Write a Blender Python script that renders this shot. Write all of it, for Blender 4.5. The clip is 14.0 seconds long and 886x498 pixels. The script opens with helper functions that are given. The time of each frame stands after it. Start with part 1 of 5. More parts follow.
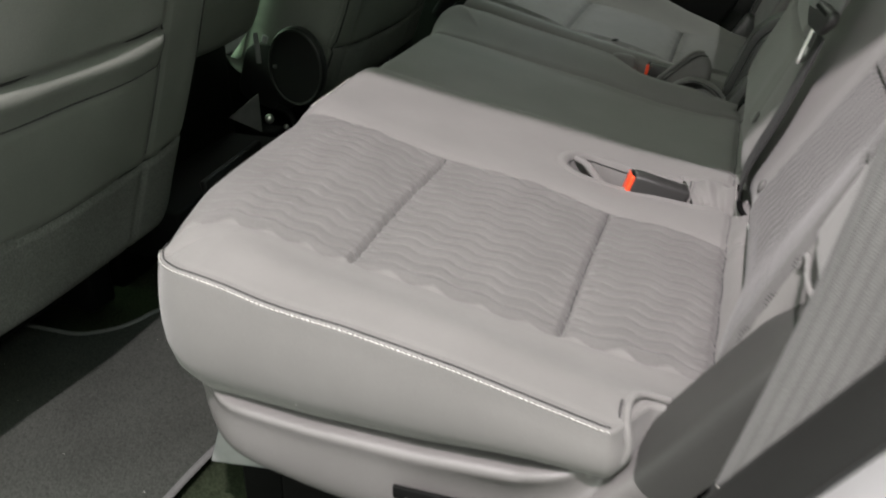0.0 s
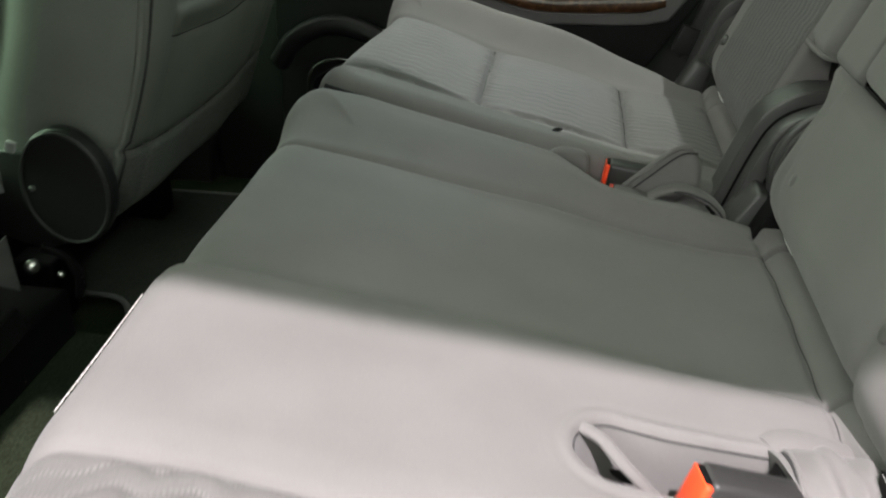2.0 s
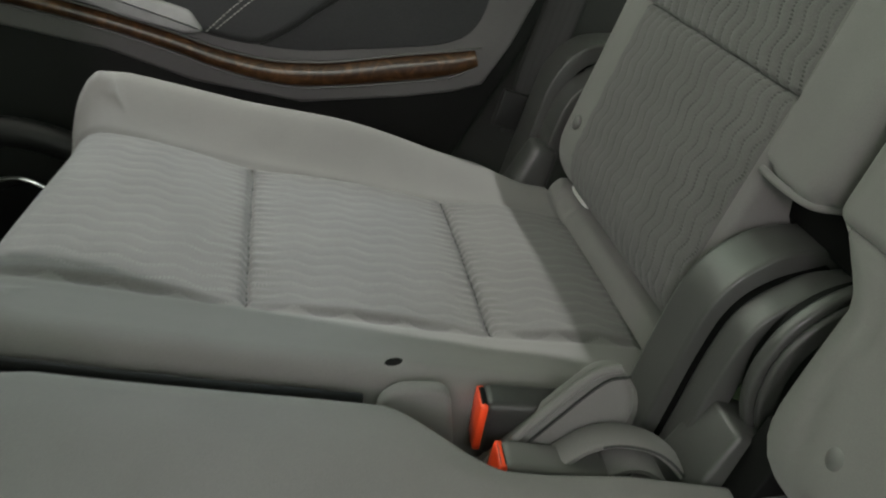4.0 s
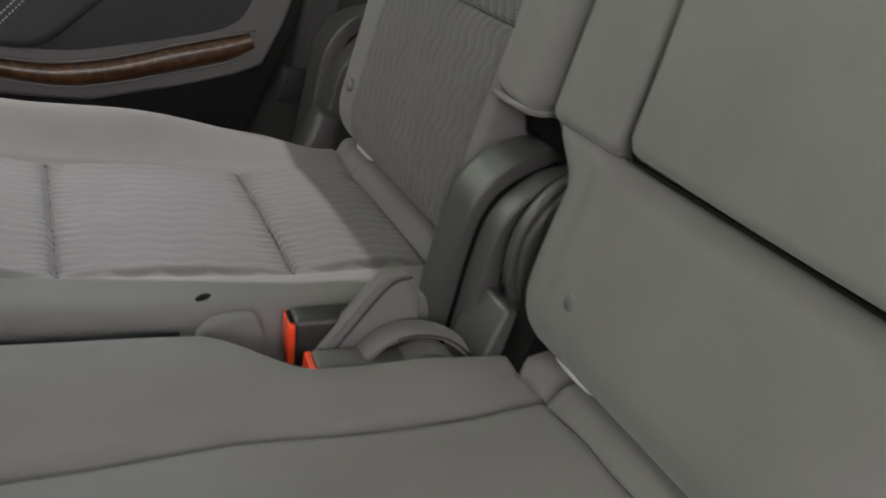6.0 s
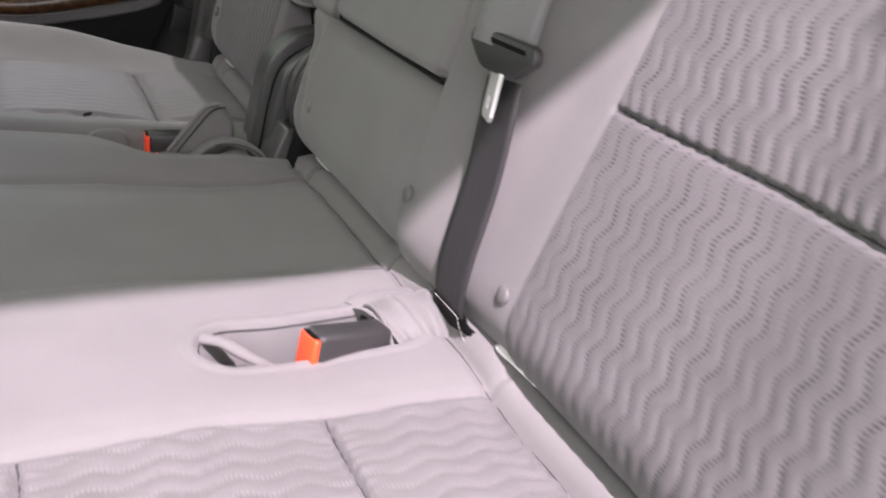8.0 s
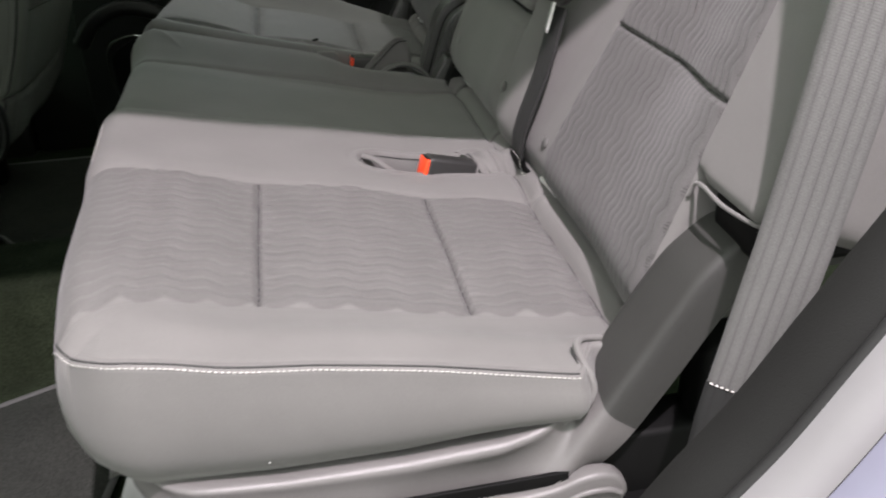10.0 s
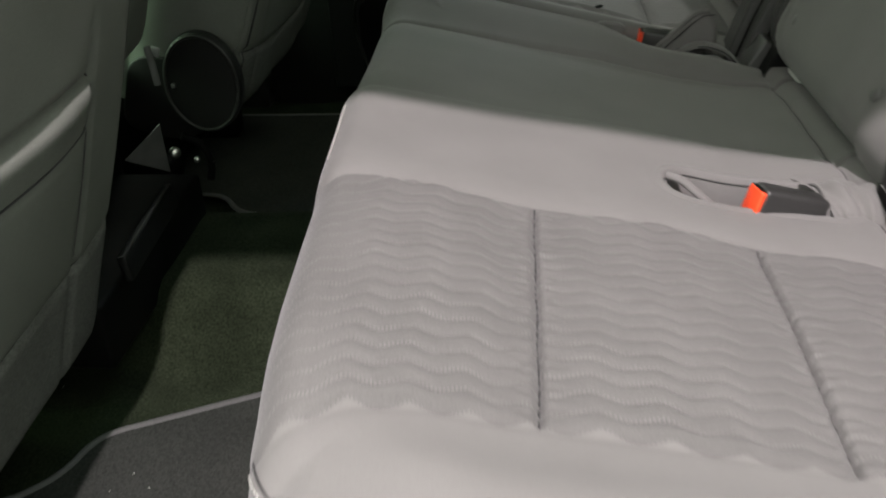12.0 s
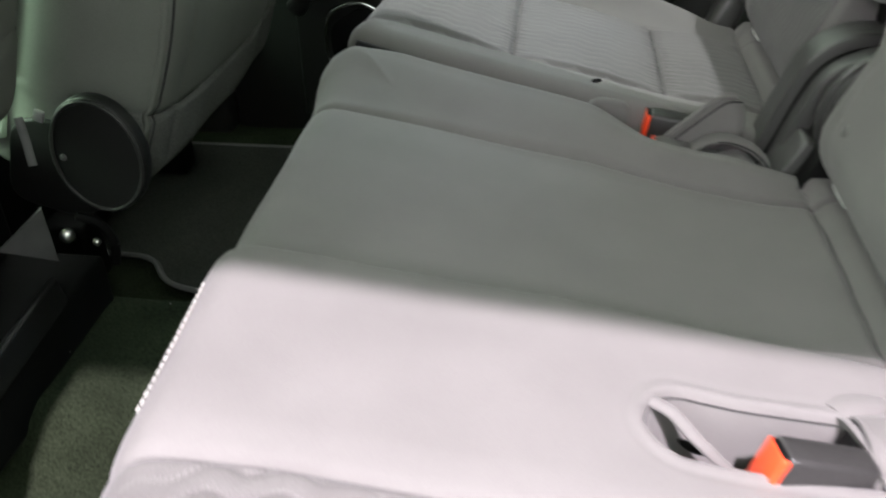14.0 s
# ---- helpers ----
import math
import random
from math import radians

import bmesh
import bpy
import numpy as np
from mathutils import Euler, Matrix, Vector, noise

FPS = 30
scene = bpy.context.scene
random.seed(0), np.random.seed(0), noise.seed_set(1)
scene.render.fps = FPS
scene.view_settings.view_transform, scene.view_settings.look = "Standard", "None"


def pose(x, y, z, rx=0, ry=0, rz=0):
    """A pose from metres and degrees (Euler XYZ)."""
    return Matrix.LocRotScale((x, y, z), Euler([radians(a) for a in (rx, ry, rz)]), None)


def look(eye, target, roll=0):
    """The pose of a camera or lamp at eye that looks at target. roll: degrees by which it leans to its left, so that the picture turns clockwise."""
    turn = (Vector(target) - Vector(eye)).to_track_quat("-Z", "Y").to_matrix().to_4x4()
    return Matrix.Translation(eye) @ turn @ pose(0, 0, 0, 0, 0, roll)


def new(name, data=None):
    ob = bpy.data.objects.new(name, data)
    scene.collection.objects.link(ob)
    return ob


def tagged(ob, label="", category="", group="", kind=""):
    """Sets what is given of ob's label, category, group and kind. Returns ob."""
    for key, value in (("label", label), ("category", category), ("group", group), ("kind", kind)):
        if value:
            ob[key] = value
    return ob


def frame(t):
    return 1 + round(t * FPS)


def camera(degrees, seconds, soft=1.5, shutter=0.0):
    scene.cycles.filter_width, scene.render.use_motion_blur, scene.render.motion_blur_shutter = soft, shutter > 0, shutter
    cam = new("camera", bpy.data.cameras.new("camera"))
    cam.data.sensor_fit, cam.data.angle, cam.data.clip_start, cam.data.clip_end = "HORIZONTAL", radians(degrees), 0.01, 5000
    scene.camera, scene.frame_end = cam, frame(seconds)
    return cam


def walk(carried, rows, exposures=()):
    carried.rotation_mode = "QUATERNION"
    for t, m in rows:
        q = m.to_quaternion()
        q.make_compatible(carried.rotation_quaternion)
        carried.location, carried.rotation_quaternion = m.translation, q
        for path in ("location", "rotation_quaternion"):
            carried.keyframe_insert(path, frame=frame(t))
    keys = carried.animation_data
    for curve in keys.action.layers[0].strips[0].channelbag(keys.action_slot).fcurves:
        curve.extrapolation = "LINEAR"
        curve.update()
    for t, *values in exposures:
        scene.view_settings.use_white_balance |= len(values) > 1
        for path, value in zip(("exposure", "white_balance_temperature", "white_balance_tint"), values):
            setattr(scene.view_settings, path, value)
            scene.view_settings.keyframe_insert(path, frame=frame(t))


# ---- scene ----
cam = camera(54.5, 14.0, soft=2.0, shutter=0.4)
PATH = [
    (0, (0.0026, -0.0034, 0.7032), (-0.5755, 1.6804, -0.2081), -0.00),
    (0.5, (-0.0749, 0.0861, 0.7083), (-0.6137, 1.7803, -0.2079), 0.15),
    (1, (-0.1263, 0.2282, 0.7079), (-0.5601, 1.9471, -0.2178), 0.54),
    (1.5, (-0.1629, 0.382, 0.6983), (-0.4997, 2.114, -0.2434), 0.72),
    (2, (-0.1992, 0.5242, 0.7009), (-0.4291, 2.2683, -0.2505), 0.78),
    (2.5, (-0.2428, 0.6755, 0.7153), (-0.3457, 2.4183, -0.2605), 0.59),
    (5, (-0.2414, 1.07, 0.6825), (0.3014, 2.7297, -0.2926), 0.06),
    (5.5, (-0.245, 0.995, 0.6786), (0.3865, 2.6211, -0.2995), -1.15),
    (6, (-0.2394, 0.8937, 0.6932), (0.4432, 2.4986, -0.2858), -1.46),
    (6.5, (-0.2433, 0.784, 0.6834), (0.4756, 2.378, -0.2874), -1.34),
    (7, (-0.2412, 0.6742, 0.6867), (0.4938, 2.262, -0.2821), -1.05),
    (7.5, (-0.2338, 0.5499, 0.6907), (0.5153, 2.1373, -0.2681), -0.73),
    (8, (-0.2285, 0.4142, 0.6906), (0.5206, 2.006, -0.2607), -0.82),
    (10.5, (-0.2555, -0.0653, 0.7286), (-0.1147, 1.6974, -0.2057), -2.36),
    (11, (-0.2866, -0.0621, 0.7025), (-0.2823, 1.7065, -0.2313), -2.31),
    (11.5, (-0.2921, 0.0584, 0.6918), (-0.3975, 1.8137, -0.2611), -2.50),
    (12, (-0.3045, 0.2335, 0.6805), (-0.4787, 1.952, -0.3276), -2.73),
    (12.5, (-0.3209, 0.3968, 0.6909), (-0.5456, 2.0904, -0.3488), -1.16),
    (13, (-0.3173, 0.5542, 0.6975), (-0.569, 2.23, -0.3648), -1.34),
    (13.5, (-0.323, 0.6299, 0.7084), (-0.5631, 2.2899, -0.381), -1.37),
    (14, (-0.2427, 0.5446, 0.7257), (-0.4707, 2.2021, -0.3699), -1.16),
]
EXPOSURES = [(0.0, 0.08, 6450, 8), (1.0, 0.3, 6500, 8), (1.5, 0.5, 6500, 8), (2.0, 0.9, 6420, 9), (2.7, 1.35, 6450, 9), (5.0, 0.95, 6450, 17), (6.0, 1.1, 6450, 24), (6.5, 1.22, 6400, 30), (7.0, 1.2, 6350, 32), (7.5, 1.24, 6300, 29), (8.2, 1.0, 6300, 27), (10.3, -0.02, 6400, 12), (11.0, -0.2, 6500, 10), (11.5, -0.1, 6500, 11), (12.5, 0.35, 6500, 9), (13.5, 1.15, 6380, 11), (14.0, 1.25, 6250, 16)]
walk(cam, [(t, look(eye, target, roll)) for t, eye, target, roll in PATH], EXPOSURES)

# The car's axes: x towards the rear, y across from the door that stands wide, z up from the mat in the footwell.

# ---- world and lights ----
world = bpy.data.worlds.new("garage")
scene.world = world
world.use_nodes = True
sky = world.node_tree.nodes["Background"]
sky.inputs["Color"].default_value = (0.91, 1.0, 0.87, 1)
# a dim garage: dark walls, a lighter ceiling
aim, split, lift = (world.node_tree.nodes.new("ShaderNode" + k) for k in ("TexCoord", "SeparateXYZ", "MapRange"))
lift.inputs["From Min"].default_value, lift.inputs["From Max"].default_value = 0.0, 0.6
lift.inputs["To Min"].default_value, lift.inputs["To Max"].default_value = 0.22, 2.3
world.node_tree.links.new(aim.outputs["Generated"], split.inputs[0])
world.node_tree.links.new(split.outputs["Z"], lift.inputs["Value"])
world.node_tree.links.new(lift.outputs["Result"], sky.inputs["Strength"])


def lamp(name, eye, target, watts, size, color):
    data = bpy.data.lights.new(name, "AREA")
    data.shape, data.size, data.energy, data.color = "DISK", size, watts, color
    ob = new(name, data)
    ob.matrix_world = look(eye, target)
    return ob


lamp("garage_or_fill_lamp", (0.0, -0.433, 2.42), (-0.1, 0.8, 0.3), 110, 0.038, (1.0, 0.885, 0.925))
lamp("garage_or_fill_lamp", (-0.05, 2.735, 2.42), (-0.2, 1.7, 0.3), 80, 0.02, (1.0, 0.86, 0.93))
lamp("garage_or_fill_lamp", (0.25, 3.2, 2.2), (-0.4, 1.7, 0.4), 26, 0.3, (0.62, 0.70, 1.0))
# Unseen fill lamp, added to brighten seat sides and the shaded middle.
lamp("garage_or_fill_lamp", (-1.6, -3.2, 2.6), (0.0, 1.2, 0.4), 22, 0.4, (1.0, 0.84, 0.93))


def window_light(name, eye, target, watts, size, color):
    """Unseen area lamp added in a window's opening to stand in for tinted garage light."""
    ob = lamp(name, eye, target, watts, size[0], color)
    ob.data.shape, ob.data.size, ob.data.size_y = "RECTANGLE", size[0], size[1]


window_light("windscreen_light", (-1.85, 1.22, 0.95), (0.0, 1.22, 0.45), 17, (1.3, 0.5), (0.68, 1.0, 0.66))
window_light("tailgate_light", (1.18, 1.22, 0.92), (-0.6, 1.22, 0.4), 5, (1.2, 0.4), (0.76, 1.0, 0.73))

window_light("side_window_light", (-0.37, 1.985, 0.87), (0.1, 1.2, 0.35), 1.6, (0.62, 0.44), (1.0, 1.0, 0.88))


# ---- materials ----
def material(name, color, rough=0.6, metal=0.0, grain=0.0, scale=400.0, bump=0.0, blotch=0.12, blotch_scale=9.0, sheen=0.0, spec=0.5, coat=0.0):
    """A surface with fine grain (colour and relief) and slow, faint blotches."""
    m = bpy.data.materials.new(name)
    m.use_nodes = True
    nt = m.node_tree
    b = nt.nodes["Principled BSDF"]
    b.inputs["Roughness"].default_value, b.inputs["Metallic"].default_value = rough, metal
    b.inputs["Sheen Weight"].default_value, b.inputs["Specular IOR Level"].default_value = sheen, spec
    b.inputs["Coat Weight"].default_value = coat
    co = nt.nodes.new("ShaderNodeTexCoord")
    fine, slow = nt.nodes.new("ShaderNodeTexNoise"), nt.nodes.new("ShaderNodeTexNoise")
    fine.inputs["Scale"].default_value, fine.inputs["Detail"].default_value = scale, 3
    slow.inputs["Scale"].default_value, slow.inputs["Detail"].default_value = blotch_scale, 4
    for n in (fine, slow):
        nt.links.new(co.outputs["Object"], n.inputs["Vector"])

    def band(n, amount):
        r = nt.nodes.new("ShaderNodeMapRange")
        r.inputs["From Min"].default_value, r.inputs["From Max"].default_value = 0.25, 0.75
        r.inputs["To Min"].default_value, r.inputs["To Max"].default_value = 1 - amount, 1 + amount
        nt.links.new(n.outputs["Fac"], r.inputs["Value"])
        return r.outputs["Result"]

    mul = nt.nodes.new("ShaderNodeMath")
    mul.operation = "MULTIPLY"
    nt.links.new(band(fine, grain), mul.inputs[0])
    nt.links.new(band(slow, blotch), mul.inputs[1])
    tone = mul.outputs[0]
    mix = nt.nodes.new("ShaderNodeVectorMath")
    mix.operation = "SCALE"
    mix.inputs[0].default_value = color
    nt.links.new(tone, mix.inputs["Scale"])
    nt.links.new(mix.outputs[0], b.inputs["Base Color"])
    if bump:
        bp = nt.nodes.new("ShaderNodeBump")
        bp.inputs["Strength"].default_value, bp.inputs["Distance"].default_value = bump, 0.001
        nt.links.new(fine.outputs["Fac"], bp.inputs["Height"])
        nt.links.new(bp.outputs[0], b.inputs["Normal"])
    m["mix"] = mix.name
    return m


def wave_cloth(name, color, tick, strength):
    """Woven cloth with ladders of small stitches along the wave lines; UV: metres along the line, rows across."""
    m = material(name, color, rough=0.9, grain=0.15, scale=900, bump=0.35, blotch=0.09, blotch_scale=17, sheen=0.15, spec=0.2)
    nt = m.node_tree
    b, mix = nt.nodes["Principled BSDF"], nt.nodes[m["mix"]]
    uv, sep = nt.nodes.new("ShaderNodeUVMap"), nt.nodes.new("ShaderNodeSeparateXYZ")
    nt.links.new(uv.outputs[0], sep.inputs[0])

    def calc(op, a, k):
        n = nt.nodes.new("ShaderNodeMath")
        n.operation = op
        nt.links.new(a, n.inputs[0])
        if isinstance(k, float):
            n.inputs[1].default_value = k
        else:
            nt.links.new(k, n.inputs[1])
        return n.outputs[0]

    row = calc("PINGPONG", sep.outputs["Y"], 0.5)
    ladder = calc("LESS_THAN", row, 0.12)
    dash = calc("LESS_THAN", calc("FRACT", calc("MULTIPLY", sep.outputs["X"], 350.0), 0.0), 0.50)
    dot = calc("MULTIPLY", ladder, dash)
    # the stitches show here and vanish there, as the nap lies
    place, nap, where = nt.nodes.new("ShaderNodeTexCoord"), nt.nodes.new("ShaderNodeTexNoise"), nt.nodes.new("ShaderNodeMapRange")
    nap.inputs["Scale"].default_value, nap.inputs["Detail"].default_value = 38, 3
    where.inputs["From Min"].default_value, where.inputs["From Max"].default_value = 0.40, 0.66
    where.inputs["To Min"].default_value, where.inputs["To Max"].default_value = strength * 0.4, strength
    nt.links.new(place.outputs["Object"], nap.inputs["Vector"])
    nt.links.new(nap.outputs["Fac"], where.inputs["Value"])
    thread = nt.nodes.new("ShaderNodeMix")
    thread.data_type = "RGBA"
    nt.links.new(calc("MULTIPLY", dot, where.outputs["Result"]), thread.inputs["Factor"])
    nt.links.new(mix.outputs[0], thread.inputs[6])
    thread.inputs[7].default_value = (*tick, 1)
    nt.links.new(thread.outputs[2], b.inputs["Base Color"])
    # each stitch stands a little proud of the weave
    old = b.inputs["Normal"].links[0].from_socket
    proud = nt.nodes.new("ShaderNodeBump")
    proud.inputs["Strength"].default_value, proud.inputs["Distance"].default_value = 0.9, 0.0010
    nt.links.new(dot, proud.inputs["Height"])
    nt.links.new(old, proud.inputs["Normal"])
    nt.links.new(proud.outputs[0], b.inputs["Normal"])
    return m


GREY = (0.155, 0.150, 0.145)
CLOTH = material("plain_cloth", GREY, rough=0.9, grain=0.07, scale=1100, bump=0.18, blotch=0.07, blotch_scale=13, sheen=0.15, spec=0.2)
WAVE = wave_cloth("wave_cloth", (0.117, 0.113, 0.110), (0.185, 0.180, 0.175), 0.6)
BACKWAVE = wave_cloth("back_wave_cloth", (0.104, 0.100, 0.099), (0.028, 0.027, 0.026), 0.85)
BUTTON = material("button_plastic", (0.115, 0.113, 0.11), rough=0.38, blotch=0.05)
BACKCLOTH = material("seat_back_vinyl", (0.160, 0.168, 0.150), rough=0.6, grain=0.1, scale=700, bump=0.3, blotch=0.12, spec=0.35)
PLASTIC = material("dark_grain_plastic", (0.030, 0.0295, 0.029), rough=0.36, grain=0.1, scale=900, bump=0.35, blotch=0.08, spec=0.4)
HINGE = material("hinge_plastic", (0.054, 0.054, 0.052), rough=0.33, grain=0.08, scale=900, bump=0.25, blotch=0.08)
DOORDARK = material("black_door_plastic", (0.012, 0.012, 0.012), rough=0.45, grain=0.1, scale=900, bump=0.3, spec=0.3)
DARKTRIM = material("dark_sill_plastic", (0.013, 0.013, 0.0125), rough=0.5, grain=0.1, scale=900, bump=0.3, blotch=0.12, spec=0.18)
# Darker copy of the shield plastic; the shade lies in its colour.
ARMSHADE = material("shaded_shield_plastic", (0.040, 0.040, 0.038), rough=0.42, grain=0.1, scale=900, bump=0.3, blotch=0.1, spec=0.28)
SHIELD = material("grey_grain_plastic", (0.125, 0.119, 0.117), rough=0.38, grain=0.08, scale=900, bump=0.3, blotch=0.08)
# Near-black plastic; also painted as shade in gaps, hollows and under seats.
BLACK = material("black_plastic_and_shade", (0.004, 0.004, 0.004), rough=0.6, blotch=0.2, spec=0.12)
CARPET = material("carpet", (0.018, 0.023, 0.0135), rough=1.0, grain=0.55, scale=320, bump=1.0, blotch=0.35, blotch_scale=14, spec=0.05)
MAT = material("mat_carpet", (0.036, 0.038, 0.034), rough=1.0, grain=0.4, scale=450, bump=1.0, blotch=0.15, spec=0.05)
BLADE = material("plated_blade", (0.85, 0.85, 0.83), rough=0.3, metal=0.55, blotch=0.08, blotch_scale=60)
ZINC = material("zinc_plated_steel", (0.78, 0.78, 0.76), rough=0.35, metal=0.3, blotch=0.1, blotch_scale=60)
EDGE = material("mat_binding", (0.085, 0.085, 0.083), rough=0.9, grain=0.2, scale=600, bump=0.4)
THREAD = material("pale_thread", (0.55, 0.54, 0.51), rough=0.7)
BUCKLECLOTH = material("grey_buckle_plastic", (0.10, 0.098, 0.095), rough=0.5, blotch=0.08)
SEAM = material("seam_thread", (0.03, 0.03, 0.03), rough=0.9)
STEEL = material("bright_steel", (0.62, 0.62, 0.60), rough=0.28, metal=1.0, blotch=0.15, blotch_scale=60)
DULLSTEEL = material("dull_steel", (0.42, 0.42, 0.42), rough=0.5, metal=0.3, blotch=0.15, blotch_scale=40)
TRACKSTEEL = material("worn_steel", (0.085, 0.085, 0.084), rough=0.55, metal=0.2, blotch=0.2, blotch_scale=40)
CHROME = material("chrome", (0.8, 0.8, 0.8), rough=0.12, metal=1.0)
RED = material("red_button", (0.90, 0.075, 0.02), rough=0.35, blotch=0.04)
LEATHER = material("black_leather", (0.046, 0.047, 0.049), rough=0.42, grain=0.15, scale=500, bump=0.4)
FLANGE = material("satin_flange", (0.24, 0.235, 0.24), rough=0.4)
SATIN = material("satin_rim", (0.13, 0.126, 0.122), rough=0.33, metal=0.4)
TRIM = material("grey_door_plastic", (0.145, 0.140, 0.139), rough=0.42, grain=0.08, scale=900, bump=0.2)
HEADLINER = material("headliner", (0.58, 0.58, 0.55), rough=0.95, grain=0.1, scale=500, bump=0.3)
PAINT = material("silver_paint", (0.24, 0.24, 0.31), rough=0.35, coat=0.5)
RUBBER = material("black_rubber", (0.018, 0.018, 0.018), rough=0.6)


def burl():
    m = material("burl_wood", (0.085, 0.034, 0.012), rough=0.3, coat=0.6)
    nt = m.node_tree
    b = nt.nodes["Principled BSDF"]
    co, n, r = nt.nodes.new("ShaderNodeTexCoord"), nt.nodes.new("ShaderNodeTexNoise"), nt.nodes.new("ShaderNodeValToRGB")
    n.inputs["Scale"].default_value, n.inputs["Detail"].default_value, n.inputs["Distortion"].default_value = 38, 6, 2.2
    nt.links.new(co.outputs["Object"], n.inputs["Vector"])
    nt.links.new(n.outputs["Fac"], r.inputs["Fac"])
    r.color_ramp.elements[0].position, r.color_ramp.elements[0].color = 0.35, (0.035, 0.014, 0.006, 1)
    r.color_ramp.elements[1].position, r.color_ramp.elements[1].color = 0.68, (0.13, 0.062, 0.027, 1)
    e = r.color_ramp.elements.new(0.5)
    e.color = (0.06, 0.027, 0.012, 1)
    nt.links.new(r.outputs["Color"], b.inputs["Base Color"])
    b.inputs["Coat Roughness"].default_value = 0.14
    return m


BURL = burl()


# ---- mesh helpers ----
def thing(name, at, label, category, group="", kind=""):
    ob = new(name)
    ob.location = at
    ob.empty_display_size = 0.05
    bpy.context.view_layer.update()
    return tagged(ob, label, category, group, kind)


def mesh_ob(name, verts, faces, mat, parent=None, label="", smooth=True, uvs=None):
    """One mesh object; verts are in world places."""
    me = bpy.data.meshes.new(name)
    base = Vector(parent.matrix_world.translation) if parent else Vector((0, 0, 0))
    v = np.asarray(verts, float) - np.array(base)
    me.from_pydata(v.tolist(), [], faces if isinstance(faces, list) else faces.tolist())
    me.materials.append(mat)
    if uvs is not None:
        layer = me.uv_layers.new(name="UVMap")
        idx = np.empty(len(me.loops), int)
        me.loops.foreach_get("vertex_index", idx)
        layer.data.foreach_set("uv", np.asarray(uvs, float)[idx].ravel())
    if smooth:
        me.polygons.foreach_set("use_smooth", [True] * len(me.polygons))
    me.update()
    ob = new(name, me)
    if parent:
        ob.parent = parent
        root = parent
        if root.parent:
            ob.matrix_parent_inverse = Matrix.Identity(4)
    bpy.context.view_layer.update()
    if label:
        tagged(ob, label)
    return ob


def part(name, bm, mat, parent=None, label="", smooth=True):
    """Links a bmesh, built in world places, as one mesh under a thing or a part."""
    bmesh.ops.recalc_face_normals(bm, faces=bm.faces)
    me = bpy.data.meshes.new(name)
    if parent:
        bmesh.ops.translate(bm, verts=bm.verts, vec=-Vector(parent.matrix_world.translation))
    bm.to_mesh(me)
    bm.free()
    me.materials.append(mat)
    if smooth:
        me.polygons.foreach_set("use_smooth", [True] * len(me.polygons))
        me.set_sharp_from_angle(angle=radians(50))
    ob = new(name, me)
    if parent:
        ob.parent = parent
    bpy.context.view_layer.update()
    if label:
        tagged(ob, label)
    return ob


def block(size, m, bevel=0.004, segments=2, taper=None):
    """A rounded block centred on m; taper: shift and scale of the top face (sx, sy)."""
    bm = bmesh.new()
    bmesh.ops.create_cube(bm, size=1)
    for v in bm.verts:
        if taper and v.co.z > 0:
            v.co.x, v.co.y = v.co.x * taper[0], v.co.y * taper[1]
        v.co = Vector((v.co.x * size[0], v.co.y * size[1], v.co.z * size[2]))
    if bevel:
        bmesh.ops.bevel(bm, geom=bm.edges[:], offset=bevel, segments=segments, profile=0.5, affect="EDGES")
    bm.transform(m)
    return bm


def prism(outline, m, depth, bevel=0.003, segments=2):
    """A plate with an outline in its x and y, from z = 0 to depth, edges rounded."""
    bm = bmesh.new()
    vs = [bm.verts.new((x, y, 0)) for x, y in outline]
    f = bm.faces.new(vs)
    out = bmesh.ops.extrude_face_region(bm, geom=[f])
    for g in out["geom"]:
        if isinstance(g, bmesh.types.BMVert):
            g.co.z = depth
    bmesh.ops.recalc_face_normals(bm, faces=bm.faces)
    if bevel:
        es = [e for e in bm.edges if abs(e.verts[0].co.z - e.verts[1].co.z) < 1e-6]
        bmesh.ops.bevel(bm, geom=es, offset=bevel, segments=segments, profile=0.5, affect="EDGES")
    bm.transform(m)
    return bm


def smooth_path(points, n=8):
    """Catmull-Rom through the points."""
    p = [Vector(q) for q in points]
    p = [p[0] * 2 - p[1]] + p + [p[-1] * 2 - p[-2]]
    out = []
    for i in range(1, len(p) - 2):
        for k in range(n):
            t = k / n
            out.append(0.5 * ((2 * p[i]) + (p[i + 1] - p[i - 1]) * t + (2 * p[i - 1] - 5 * p[i] + 4 * p[i + 1] - p[i + 2]) * t * t + (3 * p[i] - p[i - 1] - 3 * p[i + 1] + p[i + 2]) * t ** 3))
    return out + [p[-2]]


def sweep(path, section, up=(0, 0, 1), sections=None, cap=True):
    """Sweeps a closed section (side, up) along a path; sections: one per path point instead."""
    bm = bmesh.new()
    path = [Vector(p) for p in path]
    rings = []
    for i, p in enumerate(path):
        d = (path[min(i + 1, len(path) - 1)] - path[max(i - 1, 0)]).normalized()
        s = d.cross(Vector(up)).normalized()
        w = s.cross(d)
        rings.append([bm.verts.new(p + s * a + w * b) for a, b in (sections[i] if sections else section)])
    n = len(rings[0])
    for a, b in zip(rings, rings[1:]):
        for k in range(n):
            bm.faces.new((a[k], a[(k + 1) % n], b[(k + 1) % n], b[k]))
    if cap:
        bm.faces.new(rings[0][::-1])
        bm.faces.new(rings[-1])
    return bm


def ring(r, n=8, squash=1.0):
    return [(r * math.cos(2 * math.pi * k / n), squash * r * math.sin(2 * math.pi * k / n)) for k in range(n)]


